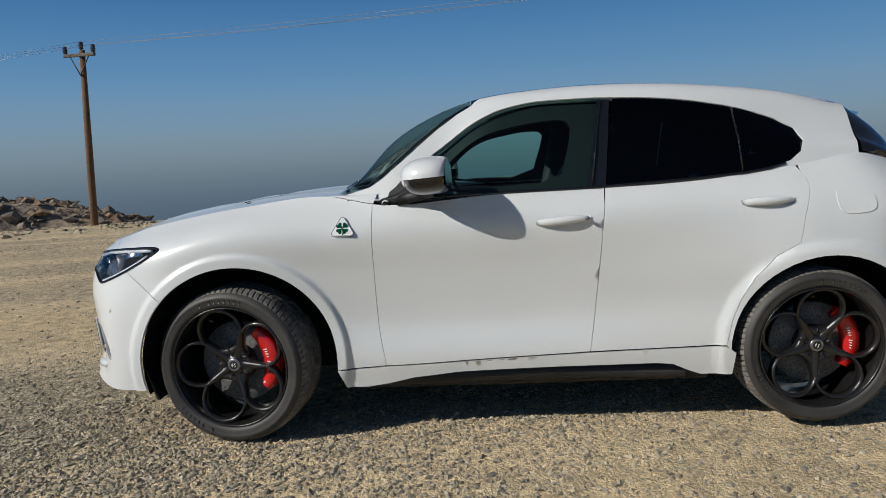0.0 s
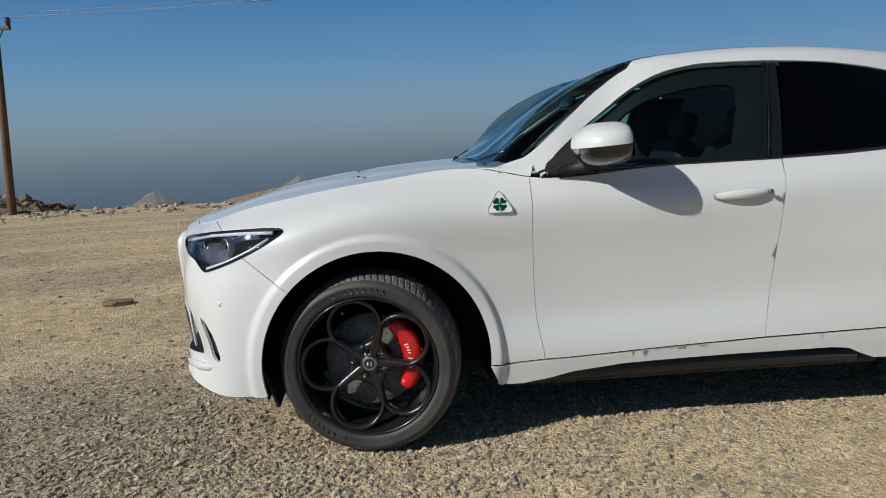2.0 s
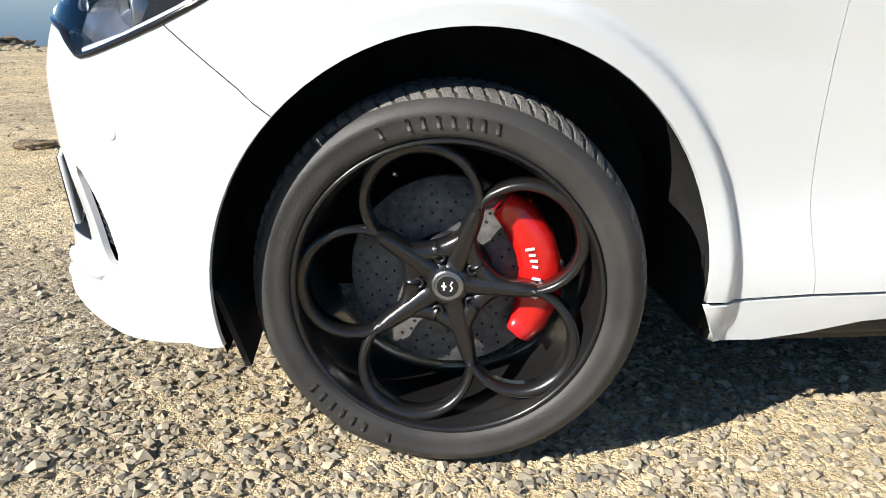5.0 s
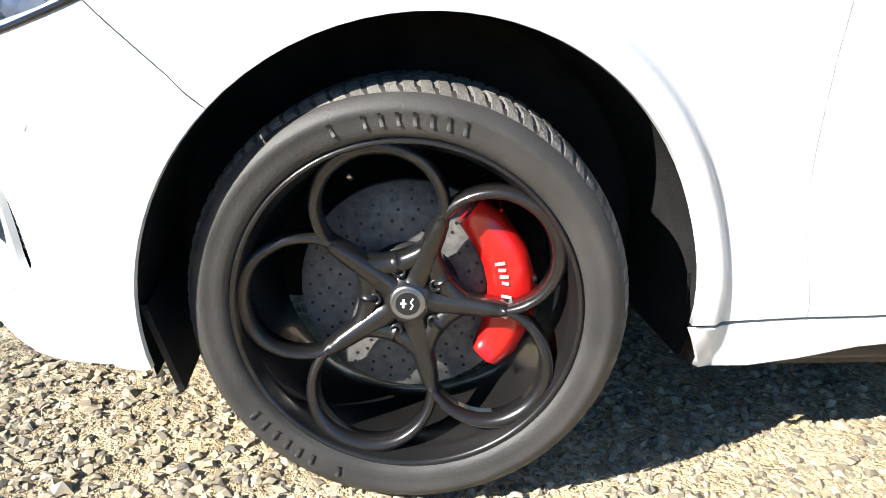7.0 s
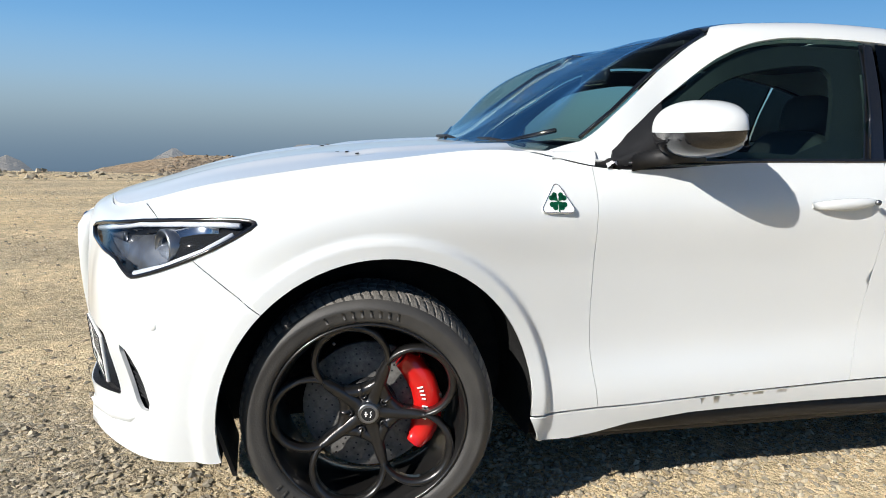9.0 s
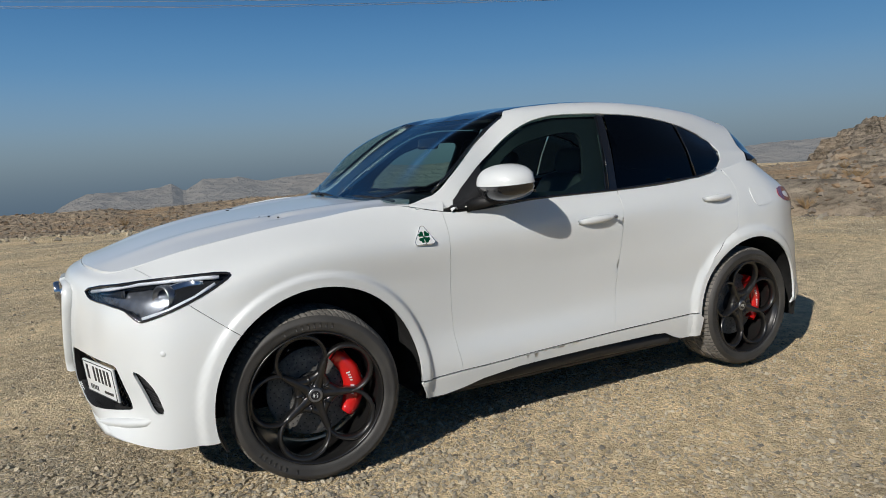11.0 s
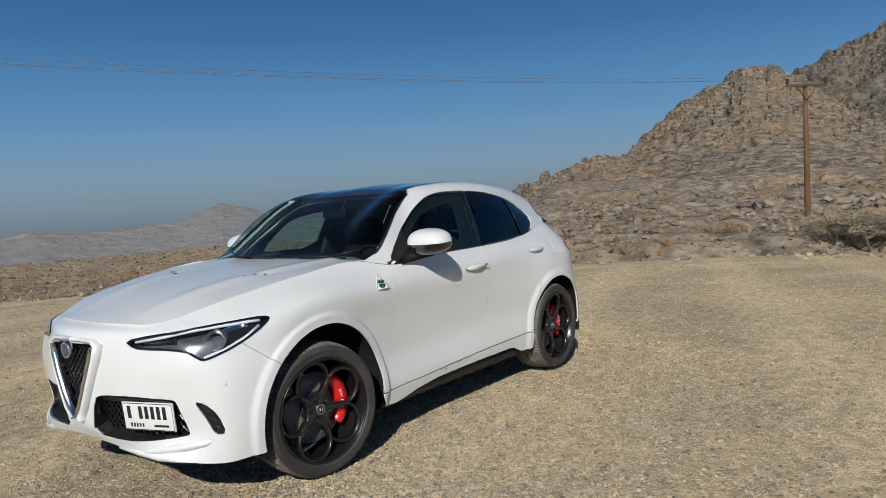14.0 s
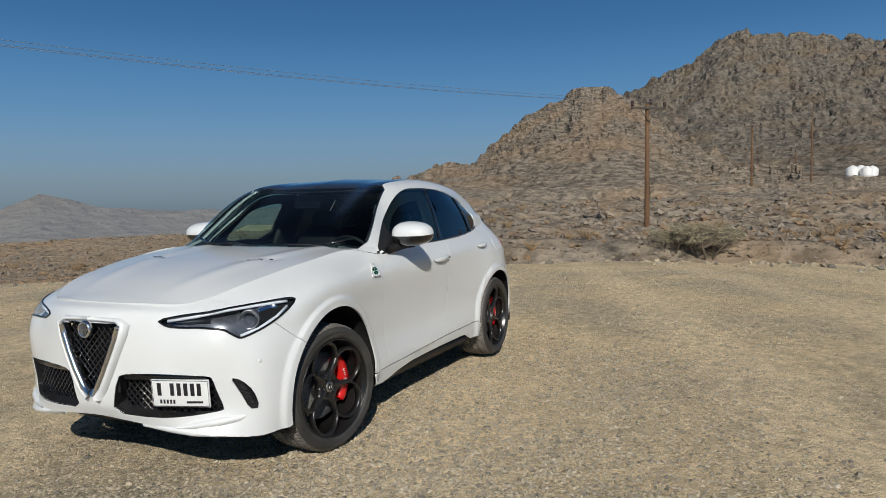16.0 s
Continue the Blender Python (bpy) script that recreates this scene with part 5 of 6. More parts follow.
TYRE_W = {"front": 0.255, "rear": 0.285}
WHEEL_DATA = {}
for key, w in TYRE_W.items():
    barrel, webs, hub = wheel_meshes(w)
    walls, tread = tyre_pieces(w)
    WHEEL_DATA[key] = [("wheel", mesh_of("wheel", *hub, ALLOY)), [mesh_of("loop" if i % 2 == 0 else "spoke", *w_, ALLOY) for i, w_ in enumerate(webs)], ("barrel", mesh_of("barrel", *barrel, ALLOY)), ("tyre", mesh_of("tyre", *walls, RUBBER)), ("tread", mesh_of("tread", *tread, TREAD, False))]
disc_me = mesh_of("brake_disc", *lathe([(.075, .070), (.090, .066), (.192, .066), (.194, .070), (.194, .098), (.09, .100)], 72), DISC)
holes = []
for ring_r, cnt, ph in ((.108, 18, 0), (.126, 22, .1), (.144, 26, .05), (.162, 30, .12), (.178, 32, .02)):
    for i in range(cnt):
        a = 2 * math.pi * (i + ph * 5) / cnt
        c = (ring_r * math.cos(a), ring_r * math.sin(a))
        ringv = [(c[0] + .0032 * math.cos(t * math.pi / 4), .0652, c[1] + .0032 * math.sin(t * math.pi / 4)) for t in range(8)]
        holes.append((ringv, [tuple(range(8))]))
holes_me = mesh_of("hole_pattern", *joined(holes), INK, False)
bell_me = mesh_of("disc_bell", *lathe([(.0, .045), (.072, .045), (.080, .052), (.086, .066)], 40), BLACK)
bolt_me = mesh_of("wheel_bolt", *lathe([(.0, -.006), (.006, -.006), (.0065, -.014), (.0115, -.015), (.0125, -.004), (.013, .012)], 12), BOLT)
cap_me = mesh_of("centre_cap", *lathe([(.0, -.0085), (.021, -.0085), (.0225, -.0075), (.024, -.0085), (.0285, -.0085), (.031, -.005), (.032, .002)], 40), STEEL)
cap_face = mesh_of("cap_emblem", *joined([([(.0205 * math.cos(t * math.pi / 12), -.0092, .0205 * math.sin(t * math.pi / 12)) for t in range(24)], [tuple(range(24))])]), INK, False)
cap_bars = mesh_of("cap_mark", *joined([bar([(-.012, -.0096, 0), (-.002, -.0096, 0)], .004, .001), bar([(-.007, -.0096, -.008), (-.007, -.0096, .008)], .004, .001), bar([(.005, -.0096, -.010), (.009, -.0096, -.003), (.005, -.0096, .003), (.009, -.0096, .010)], .003, .001)]), WHITE, False)


def caliper(turn):
    ang = [radians(turn + d) for d in (-47, -36, -18, 0, 18, 38, 50)]
    body = bar([(.178 * math.cos(a), .026, .178 * math.sin(a)) for a in ang], [.052, .070, .082, .084, .080, .068, .050], .075, rounding=.12)
    bridge = bar([(.205 * math.cos(a), .042, .205 * math.sin(a)) for a in ang[1:-1]], .022, .07)
    return joined([body, bridge])


def script_bars(turn):
    out = []
    for i in range(9):
        a = radians(turn + 17 - 4.2 * i)
        tall = (.017, .012, .014, .011, .0, .017, .011, .011, .011)[i]
        if tall:
            t = Vector((-math.sin(a), 0, math.cos(a)))
            c = Vector((.166 * math.cos(a), .0160, .166 * math.sin(a)))
            rad = Vector((math.cos(a), 0, math.sin(a)))
            out.append(bar([c - rad * tall / 2 + t * .002, c + rad * tall / 2 - t * .002], .0055, .001))
    return joined(out)


def wheel(key, x, sgn, spin, steer=0.0):
    data = WHEEL_DATA[key]
    hub_y, size = (0.897, 1.048) if key == "front" else (0.888, 1.015)
    m = pose(x, sgn * hub_y, HUB_Z, 0, 0, (0 if sgn < 0 else 180) + steer) @ Matrix.Scale(size, 4) @ pose(0, 0, 0, 0, spin if sgn < 0 else -spin, 0)
    w = part("wheel", data[0][1], ALLOY, car, "five-loop dark alloy wheel", m)
    for i, me in enumerate(data[1]):
        part("loop" if i % 2 == 0 else "spoke", me, ALLOY, w)
    part("barrel", data[2][1], ALLOY, w)
    part("tyre", data[3][1], RUBBER, w, "black rubber tyre")
    part("tread", data[4][1], TREAD, w, "dusty tyre tread")
    part("brake_disc", disc_me, DISC, w, "drilled carbon brake disc")
    tagged(part("hole_pattern", holes_me, INK, w), kind="stuff")
    part("disc_bell", bell_me, BLACK, w)
    part("centre_cap", cap_me, STEEL, w)
    part("cap_emblem", cap_face, INK, w)
    part("cap_mark", cap_bars, WHITE, w)
    for k in range(5):
        a = radians(107 + 72 * k)
        part("wheel_bolt", bolt_me, BLACK, w, "", pose(.056 * math.cos(a), .012, .056 * math.sin(a)))
    a = radians(107 + 8)
    part("valve", mesh_of("valve", *moved(lathe([(0, 0), (.0045, .001), (.0045, .03), (.003, .034)], 10), pose(.236 * math.cos(a), -.012, .236 * math.sin(a), -20)), STEEL), STEEL, w)
    base = pose(x, sgn * hub_y, HUB_Z, 0, 0, (0 if sgn < 0 else 180) + steer) @ Matrix.Scale(size, 4)
    ang = 8 if sgn < 0 else 172
    c = part("brake_caliper", mesh_of("brake_caliper", *caliper(ang), RED), RED, car, "red painted brake caliper", base)
    part("caliper_mark", mesh_of("caliper_mark", *script_bars(ang), WHITE, False), WHITE, c, "white script bars")
    part("caliper_bolt", mesh_of("caliper_bolt", *lathe([(0, 0), (.009, .001), (.010, .02)], 12), STEEL), STEEL, c, "", pose(.212 * math.cos(radians(ang + 2)), .032, .212 * math.sin(radians(ang + 2))))
    # raised bars where the tyre carries lettering
    for a0, cnt in ((112, 9), (250, 8)):
        for i in range(cnt):
            if i == 1:
                continue
            a = radians(a0 - 4.6 * i)
            p = [(r * math.cos(a + 0.012 * (r - .31) * 40), -0.0655, r * math.sin(a + 0.012 * (r - .31) * 40)) for r in (.305, .325)]
            part("tyre_mark", mesh_of("tyre_mark", *bar(p, .006, .0006), RUBBER), RUBBER, w)
    return w


STEER, HUB_Z = -8.0, 0.372
wheel("front", 0.0, -1, 0.0, STEER)
wheel("rear", 2.810, -1, 20.0)
wheel("front", 0.0, 1, 35.0, STEER)
wheel("rear", 2.810, 1, 50.0)

# ---- door mirrors, handles, badges ----
def shaped(n_exp, sx, sy, sz, taper=0.0, lat=28, lon=40, keep=None):
    v, f = [], []
    sg = lambda c: math.copysign(abs(c) ** n_exp, c)
    for i in range(lat + 1):
        b = math.pi * (i / lat - 0.5)
        for j in range(lon):
            a = 2 * math.pi * j / lon
            x, y, z = sg(math.cos(b)) * sg(math.cos(a)), sg(math.cos(b)) * sg(math.sin(a)), sg(math.sin(b))
            v.append((x * sx * (1 + taper * y), y * sy, z * sz * (1 + taper * 0.8 * y) + 0.0))
    for i in range(lat):
        for j in range(lon):
            q = (i * lon + j, i * lon + (j + 1) % lon, (i + 1) * lon + (j + 1) % lon, (i + 1) * lon + j)
            if keep is None or keep(sum(v[k][0] for k in q) / 4, sum(v[k][1] for k in q) / 4, sum(v[k][2] for k in q) / 4):
                f.append(q)
    return v, f


for sgn in (-1, 1):
    mm = pose(1.01, 0.982 * sgn, 1.250, 0, -4, 6 * sgn)
    # rear side is cut flat
    def cut(p):
        return [(min(x, 0.085 - 0.25 * y * y / 0.02 * 0.02), -sgn * -y if sgn > 0 else -y, z) for x, y, z in p[0]], (p[1] if sgn > 0 else [q[::-1] for q in p[1]])
    cap = cut(shaped(0.82, .135, .148, .092, -0.16, keep=lambda x, y, z: z > 0))
    low_cap = cut(shaped(0.82, .1335, .1465, .084, -0.16, keep=lambda x, y, z: z < 0))
    c = part("mirror_housing", mesh_of("mirror_housing", *cap, PAINT), PAINT, car, "white door mirror housing", mm)
    part("mirror_lower", mesh_of("mirror_lower", *low_cap, GLOSS), GLOSS, c, "gloss black lower mirror shell")
    part("mirror_glass", mesh_of("mirror_glass", [(.0865, -.11, -.05), (.0865, .10, -.055), (.0865, .115, .045), (.0865, .0, .06), (.0865, -.10, .045)], [(0, 1, 2, 3, 4)], CHROME, False), CHROME, c, "mirror glass")
    part("mirror_turn_lamp", mesh_of("mirror_turn_lamp", *tube([(-.09, .09 * sgn, -.006), (-.03, .132 * sgn, -.006), (.05, .135 * sgn, -.004)], .006, 6), CLEAR), STEEL, c)
    st = joined([bar([(.86, .83 * sgn, 1.165), (.93, .87 * sgn, 1.185), (1.0, .915 * sgn, 1.20), (1.05, .95 * sgn, 1.205)], [.07, .055, .06, .09], .05, (0, 0, 1))])
    part("mirror_arm", mesh_of("mirror_arm", *st, BLACK), BLACK, c, "black mirror arm", mm.inverted())

for x0, x1, z0, z1, doorset in ((1.495, 1.753, 1.012, 1.028, doors), (2.451, 2.695, 1.066, 1.074, rear_doors)):
    for sgn, dr in zip((-1, 1), doorset):
        pts, wd, dp = [], [], []
        for i in range(13):
            s = i / 12
            x, z = x0 + (x1 - x0) * s, z0 + (z1 - z0) * s
            y = BODY.at(on_side([(x, z)]))[0, 1]
            pts.append((x, sgn * (abs(y) + 0.004 + 0.030 * math.sin(math.pi * s) ** 0.5), z))
            wd.append(0.008 + 0.030 * math.sin(math.pi * min(1, s * 0.9 + 0.08)) ** 0.6)
            dp.append(0.012 + 0.016 * math.sin(math.pi * s))
        h = part("door_handle", mesh_of("door_handle", *bar(pts, wd, dp, (0, sgn, 0)), PAINT), PAINT, dr)
        if x0 < 2 and sgn < 0:
            part("lock_button", mesh_of("lock_button", *moved(lathe([(0, -.006), (.009, -.005), (.010, .004)], 16), pose(x1 - .022, pts[-2][1] - 0.010, z1 - .001)), STEEL), STEEL, h, "chrome lock barrel")

for sgn in (-1, 1):
    uvb = on_side([(0.577, 1.022)])
    p, nrm = BODY.at(uvb)[0], BODY.normal(uvb)[0]
    tilt = math.degrees(math.asin(nrm[2]))
    mm = pose(p[0], sgn * (abs(p[1]) + 0.003), p[2], sgn * tilt, 0, 0 if sgn < 0 else 180)
    tri_pts = []
    for k in range(3):
        a = radians(90 + 120 * k)
        c = (0.046 * math.cos(a), 0.046 * math.sin(a) - 0.002)
        tri_pts += [(c[0] + .012 * math.cos(a + radians(t)), c[1] + .012 * math.sin(a + radians(t))) for t in (-55, -28, 0, 28, 55)]
    n = len(tri_pts)
    plate_piece = ([(x, -0.003, z) for x, z in tri_pts] + [(x * 1.05, 0.006, z * 1.05) for x, z in tri_pts], [tuple(range(n))] + [(i, n + i, n + (i + 1) % n, (i + 1) % n) for i in range(n)])
    b = part("fender_badge", mesh_of("fender_badge", *plate_piece, PLATE, False), PLATE, car, "white triangular fender badge", mm)
    part("badge_rim", mesh_of("badge_rim", *tube([(x, -0.003, z) for x, z in tri_pts + tri_pts[:1]], .0016, 6), CHROME), CHROME, b)
    part("clover", mesh_of("clover", *clover(0.034), GREEN, False), GREEN, b, "green four-leaf clover", pose(0, -0.0045, 0.0))

# ---- nose: lamps, grille, intakes, plate ----
def across(poly, p0, p1, n):
    return [p0 + (p1 - p0) * i / n for i in range(n + 1)]


for sgn in (-1, 1):
    flip = (lambda p: p) if sgn < 0 else flipped
    tub = BODY.skin(LAMP, step=0.03, gap=-0.002, depth=-0.0, lift=-0.055)
    h = part("headlamp", mesh_of("headlamp", *flip(tub), LAMPTUB), LAMPTUB, car, "dark headlamp with projector and light strip")
    lens = BODY.skin(LAMP, step=0.03, gap=0.001, depth=0.05, lift=-0.001)
    lens_ob = part("headlamp_lens", mesh_of("headlamp_lens", *flip((lens[0], [f for f in lens[1] if len(f) == 3])), CLEAR), CLEAR, h, "clear lamp lens")
    wall = (lens[0], [f for f in lens[1] if len(f) == 4])
    part("headlamp_edge", mesh_of("headlamp_edge", *flip(wall), GLOSS), GLOSS, h)
    edge = BODY.at(shrunk(LAMP, 0.004))
    part("headlamp_trim", mesh_of("headlamp_trim", *flip(tube([tuple(q) for q in np.vstack([edge, edge[:2]])], 0.0065, 6)), GLOSS), GLOSS, h, "gloss black lamp border")
    # light strip along the upper edge and under the projector
    up_pts = BODY.find([(-.81, -.45, .880), (-.745, -.585, .894), (-.645, -.70, .910), (-.525, -.79, .930), (-.415, -.86, .950), (-.37, -.89, .957)])
    lw_pts = BODY.find([(-.385, -.895, .925), (-.46, -.87, .872), (-.56, -.82, .82), (-.645, -.775, .793)])
    for q in (up_pts, lw_pts):
        c = BODY.at(q) - BODY.normal(q) * 0.009
        part("light_strip", mesh_of("light_strip", *flip(tube([tuple(v) for v in c], 0.0085, 8)), GUIDE), GUIDE, h, "silver light guide strip")
    q = BODY.find([(-.575, -.795, .882)])
    c = BODY.at(q)[0] - BODY.normal(q)[0] * 0.052
    aim = Vector((-0.86, -0.5, 0)).normalized()
    turn = aim.to_track_quat("Z", "Y").to_matrix().to_4x4()
    pr = moved(lathe([(.056, -.02), (.055, .022), (.050, .026), (.044, .018), (.036, .010)], 36, "z"), Matrix.Translation(c) @ turn)
    part("projector_ring", mesh_of("projector_ring", *flip(pr), STEEL), STEEL, h, "silver projector ring")
    ball = moved(lathe([(.0, .034), (.012, .032), (.024, .026), (.032, .017), (.036, .008)], 28, "z"), Matrix.Translation(c) @ turn)
    part("projector_lens", mesh_of("projector_lens", *flip(ball), CLEAR), GLOSS, h, "glass projector lens")
    q2 = BODY.find([(-.47, -.835, .915), (-.54, -.795, .885), (-.43, -.865, .93)])
    fin = BODY.at(q2) - BODY.normal(q2) * 0.026
    part("reflector", mesh_of("reflector", *flip(bar([tuple(v) for v in (fin[1], fin[0], fin[2])], [.055, .07, .045], .012, (-.5, -.8, .2))), REFLECT), REFLECT, h, "silver reflector")
    q3 = BODY.find([(-.80, -.48, .877), (-.76, -.56, .880), (-.71, -.64, .878)])
    fin = BODY.at(q3) - BODY.normal(q3) * 0.035
    part("turn_lamp", mesh_of("turn_lamp", *flip(bar([tuple(v) for v in fin], [.012, .022, .03], .012, (-.9, -.4, .1))), STEEL), STEEL, h, "grey turn lamp insert")


def lattice(y0, y1, z0, z1, pitch, surf, poly=None):
    """Diagonal bars of a grille mesh over a region; surf(y, z) gives the x."""
    out = []
    w, hgt = y1 - y0, z1 - z0
    for d in (1, -1):
        k = -hgt
        while k < w:
            run = []
            for i in range(25):
                s = i / 24
                y = y0 + k + hgt * s if d > 0 else y1 - k - hgt * s
                z = z0 + hgt * s
                ok = y0 <= y <= y1 and (poly is None or inside(poly, np.array([[y, z]]))[0])
                if ok:
                    run.append((surf(y, z), y, z))
                if (not ok or i == 24) and len(run) > 1:
                    out.append(bar(run, 0.008, 0.010, (-1, 0, 0)))
                    run = []
                elif not ok:
                    run = []
            k += pitch
    return joined(out)


nose_x = lambda y: float(np.interp(abs(y), [0, .25, .5, .7, .85], [-.93, -.91, -.86, -.79, -.63]))
shield = np.array([(-.012, .490), (-.127, .64), (-.196, .80), (-.190, .862), (.190, .862), (.196, .80), (.127, .64), (.012, .490)])
gv = lattice(-.18, .18, .44, .865, .042, lambda y, z: -.905 + 0.15 * y * y, shield)
grille = part("grille_mesh", mesh_of("grille_mesh", *gv, GLOSS), GLOSS, car, "gloss black diamond grille mesh")
part("grille_back", mesh_of("grille_back", [(-.87, y, z) for y, z in shield * 1.0], [tuple(range(8))], LINER, False), LINER, grille)
for sgn in (-1, 1):
    pth = [(-.950, sgn * .010, .484), (-.953, sgn * .050, .520), (-.953, sgn * .099, .605), (-.950, sgn * .149, .705), (-.945, sgn * .190, .80), (-.940, sgn * .206, .855)]
    part("grille_frame", mesh_of("grille_frame", *bar(pth, [.05, .046, .042, .042, .044, .04], .055, (-1, -0.35 * sgn, 0)), CHROME), CHROME, car, "satin chrome shield surround")
    pth = [(-.950, sgn * .030, .460), (-.953, sgn * .082, .515), (-.952, sgn * .132, .605), (-.948, sgn * .181, .705), (-.941, sgn * .222, .80), (-.935, sgn * .238, .862), (-.928, sgn * .198, .886), (-.935, sgn * .09, .890), (-.938, 0, .891)]
    part("grille_edge", mesh_of("grille_edge", *bar(pth, [.04, .034, .03, .03, .03, .028, .024, .022, .022], .05, (-1, -0.3 * sgn, 0)), PAINT), PAINT, car)
em = part("nose_emblem", mesh_of("nose_emblem", *moved(lathe([(.0, -.010), (.034, -.010), (.037, -.013), (.043, -.012), (.047, -.004), (.047, .012)], 40), pose(-.957, 0, .838, 0, 0, -90)), CHROME), CHROME, car, "round chrome-rimmed nose emblem")
disc = lambda y0, y1, x: [(x, .032 * math.sin(t), .838 + .032 * math.cos(t)) for t in np.linspace(y0, y1, 18)]
part("emblem_field", mesh_of("emblem_field", disc(0, math.pi, -.9685), [tuple(range(18))], LAMPTUB, False), LAMPTUB, em)
part("emblem_field", mesh_of("emblem_field", disc(math.pi, 2 * math.pi, -.9685), [tuple(range(18))], LAMPGREY, False), LAMPGREY, em)
part("emblem_bar", mesh_of("emblem_bar", *joined([bar([(-.970, -.016, .814), (-.970, -.016, .862)], .010, .001, (-1, 0, 0)), bar([(-.970, -.029, .838), (-.970, -.003, .838)], .010, .001, (-1, 0, 0))]), STEEL, False), STEEL, em)
for sgn in (-1, 1):
    flip = (lambda p: p) if sgn < 0 else flipped
    op = BODY.at(INTAKE)
    yz = op[:, 1:]
    tubv = BODY.skin(INTAKE, step=0.05, gap=-0.003, depth=0.0, lift=-0.10)
    t = part("intake_duct", mesh_of("intake_duct", *flip(tubv), LINER), LINER, car, "black lower air intake")
    rimv = BODY.skin(INTAKE, step=0.05, gap=-0.001, depth=0.08, lift=-0.004)
    part("intake_edge", mesh_of("intake_edge", *flip((rimv[0], [f for f in rimv[1] if len(f) == 4])), BLACK), BLACK, t)
    lv = lattice(-.74, -.12, .375, .575, .04, lambda y, z: nose_x(y) + 0.075, yz)
    part("intake_mesh", mesh_of("intake_mesh", *flip(lv), GLOSS), GLOSS, t, "black diamond intake mesh")
    part("intake_bar", mesh_of("intake_bar", *flip(bar([(nose_x(y) + .03, -y, .590) for y in (.19, .35, .5, .66)], .05, .03, (-1, 0, 0))), GLOSS), GLOSS, t, "gloss black intake bar")
    sv = BODY.skin(SLIT, step=0.05, gap=-0.003, depth=0.0, lift=-0.03)
    s = part("side_duct", mesh_of("side_duct", *flip(sv), LINER), LINER, car, "black honeycomb side duct")
    sp2 = BODY.at(SLIT)
    nets = []
    for z in np.arange(.42, .59, .014):
        inz = sp2[np.abs(sp2[:, 2] - z) < .02]
        if len(inz) > 1:
            a, b = inz[inz[:, 1].argmin()], inz[inz[:, 1].argmax()]
            nets.append(tube([tuple(a + [.012, .008, 0]), tuple(b + [.012, .008, .012])], .003, 5))
    part("duct_mesh", mesh_of("duct_mesh", *flip(joined(nets)), BLACK), BLACK, s)
    # splitter lip
    lip = bar([(-.868, -.30, .346), (-.850, -.48, .330), (-.822, -.60, .318), (-.765, -.700, .308), (-.68, -.792, .300), (-.60, -.850, .292)], [.012, .026, .034, .034, .028, .012], .026, (0, 0, 1))
    part("splitter", mesh_of("splitter", *flip(lip), PAINT), PAINT, car)
    fin = bar([(-.858, -.52, .332), (-.826, -.61, .346), (-.762, -.725, .362), (-.695, -.805, .374), (-.628, -.850, .392)], [.012, .036, .042, .038, .010], .045, (-.6, -.6, .35))
    part("splitter_fin", mesh_of("splitter_fin", *flip(fin), PAINT), PAINT, car)
    q = BODY.find([(-.60, -.86, .66)])
    c, nn = BODY.at(q)[0], Vector(BODY.normal(q)[0])
    sen = moved(lathe([(0, .002), (.011, .002), (.0125, -.001)], 20, "z"), Matrix.Translation(c) @ nn.to_track_quat("Z", "Y").to_matrix().to_4x4())
    part("parking_sensor", mesh_of("parking_sensor", *flip(sen), PAINT), PAINT, car)

# number plate, its writing as bars
pc, pdir = Vector((-.828, -.532, .510)), Vector((.099, -.298, 0)).normalized()
turn = math.degrees(math.atan2(pdir.y, pdir.x))
pm = Matrix.Translation(pc) @ pose(0, 0, 0, 0, 0, turn) @ pose(0, 0, 0, 6, 0, 0)
plate = part("number_plate", box(.315, .012, .150, .004, m=None), PLATE, car, "white number plate with black bars", pm)
part("plate_frame", mesh_of("plate_frame", *tube([(-.152, -.007, -.07), (.152, -.007, -.07), (.152, -.007, .07), (-.152, -.007, .07), (-.152, -.007, -.07)], .0022, 6), INK), INK, plate)
xs = (-.115, -.045, -.008, .029, .066, .102)
for x in xs:
    part("plate_bar", mesh_of("plate_bar", *bar([(x, -.0070, -.012), (x, -.0070, .056)], .022, .001), INK, False), INK, plate)
for x in (-.110, -.092, -.074, -.056, -.038):
    part("plate_bar", mesh_of("plate_bar", *bar([(x, -.0070, -.056), (x, -.0070, -.034)], .011, .001), INK, False), INK, plate)
part("plate_bar", mesh_of("plate_bar", *bar([(.03, -.0070, -.048), (.12, -.0070, -.046)], .012, .001), INK, False), INK, plate)

# wipers
for y0, y1 in ((-.62, -.05), (.02, .55)):
    w = tube([(.60 - .1 * (1 - abs(y0)), y0, 1.185), (.57 - .07 * (1 - abs(y0 + y1) / 2), (y0 + y1) / 2, 1.20), (.53, y1, 1.195)], .007, 6)
    part("wiper", mesh_of("wiper", *w, BLACK), BLACK, car, "black windscreen wiper")

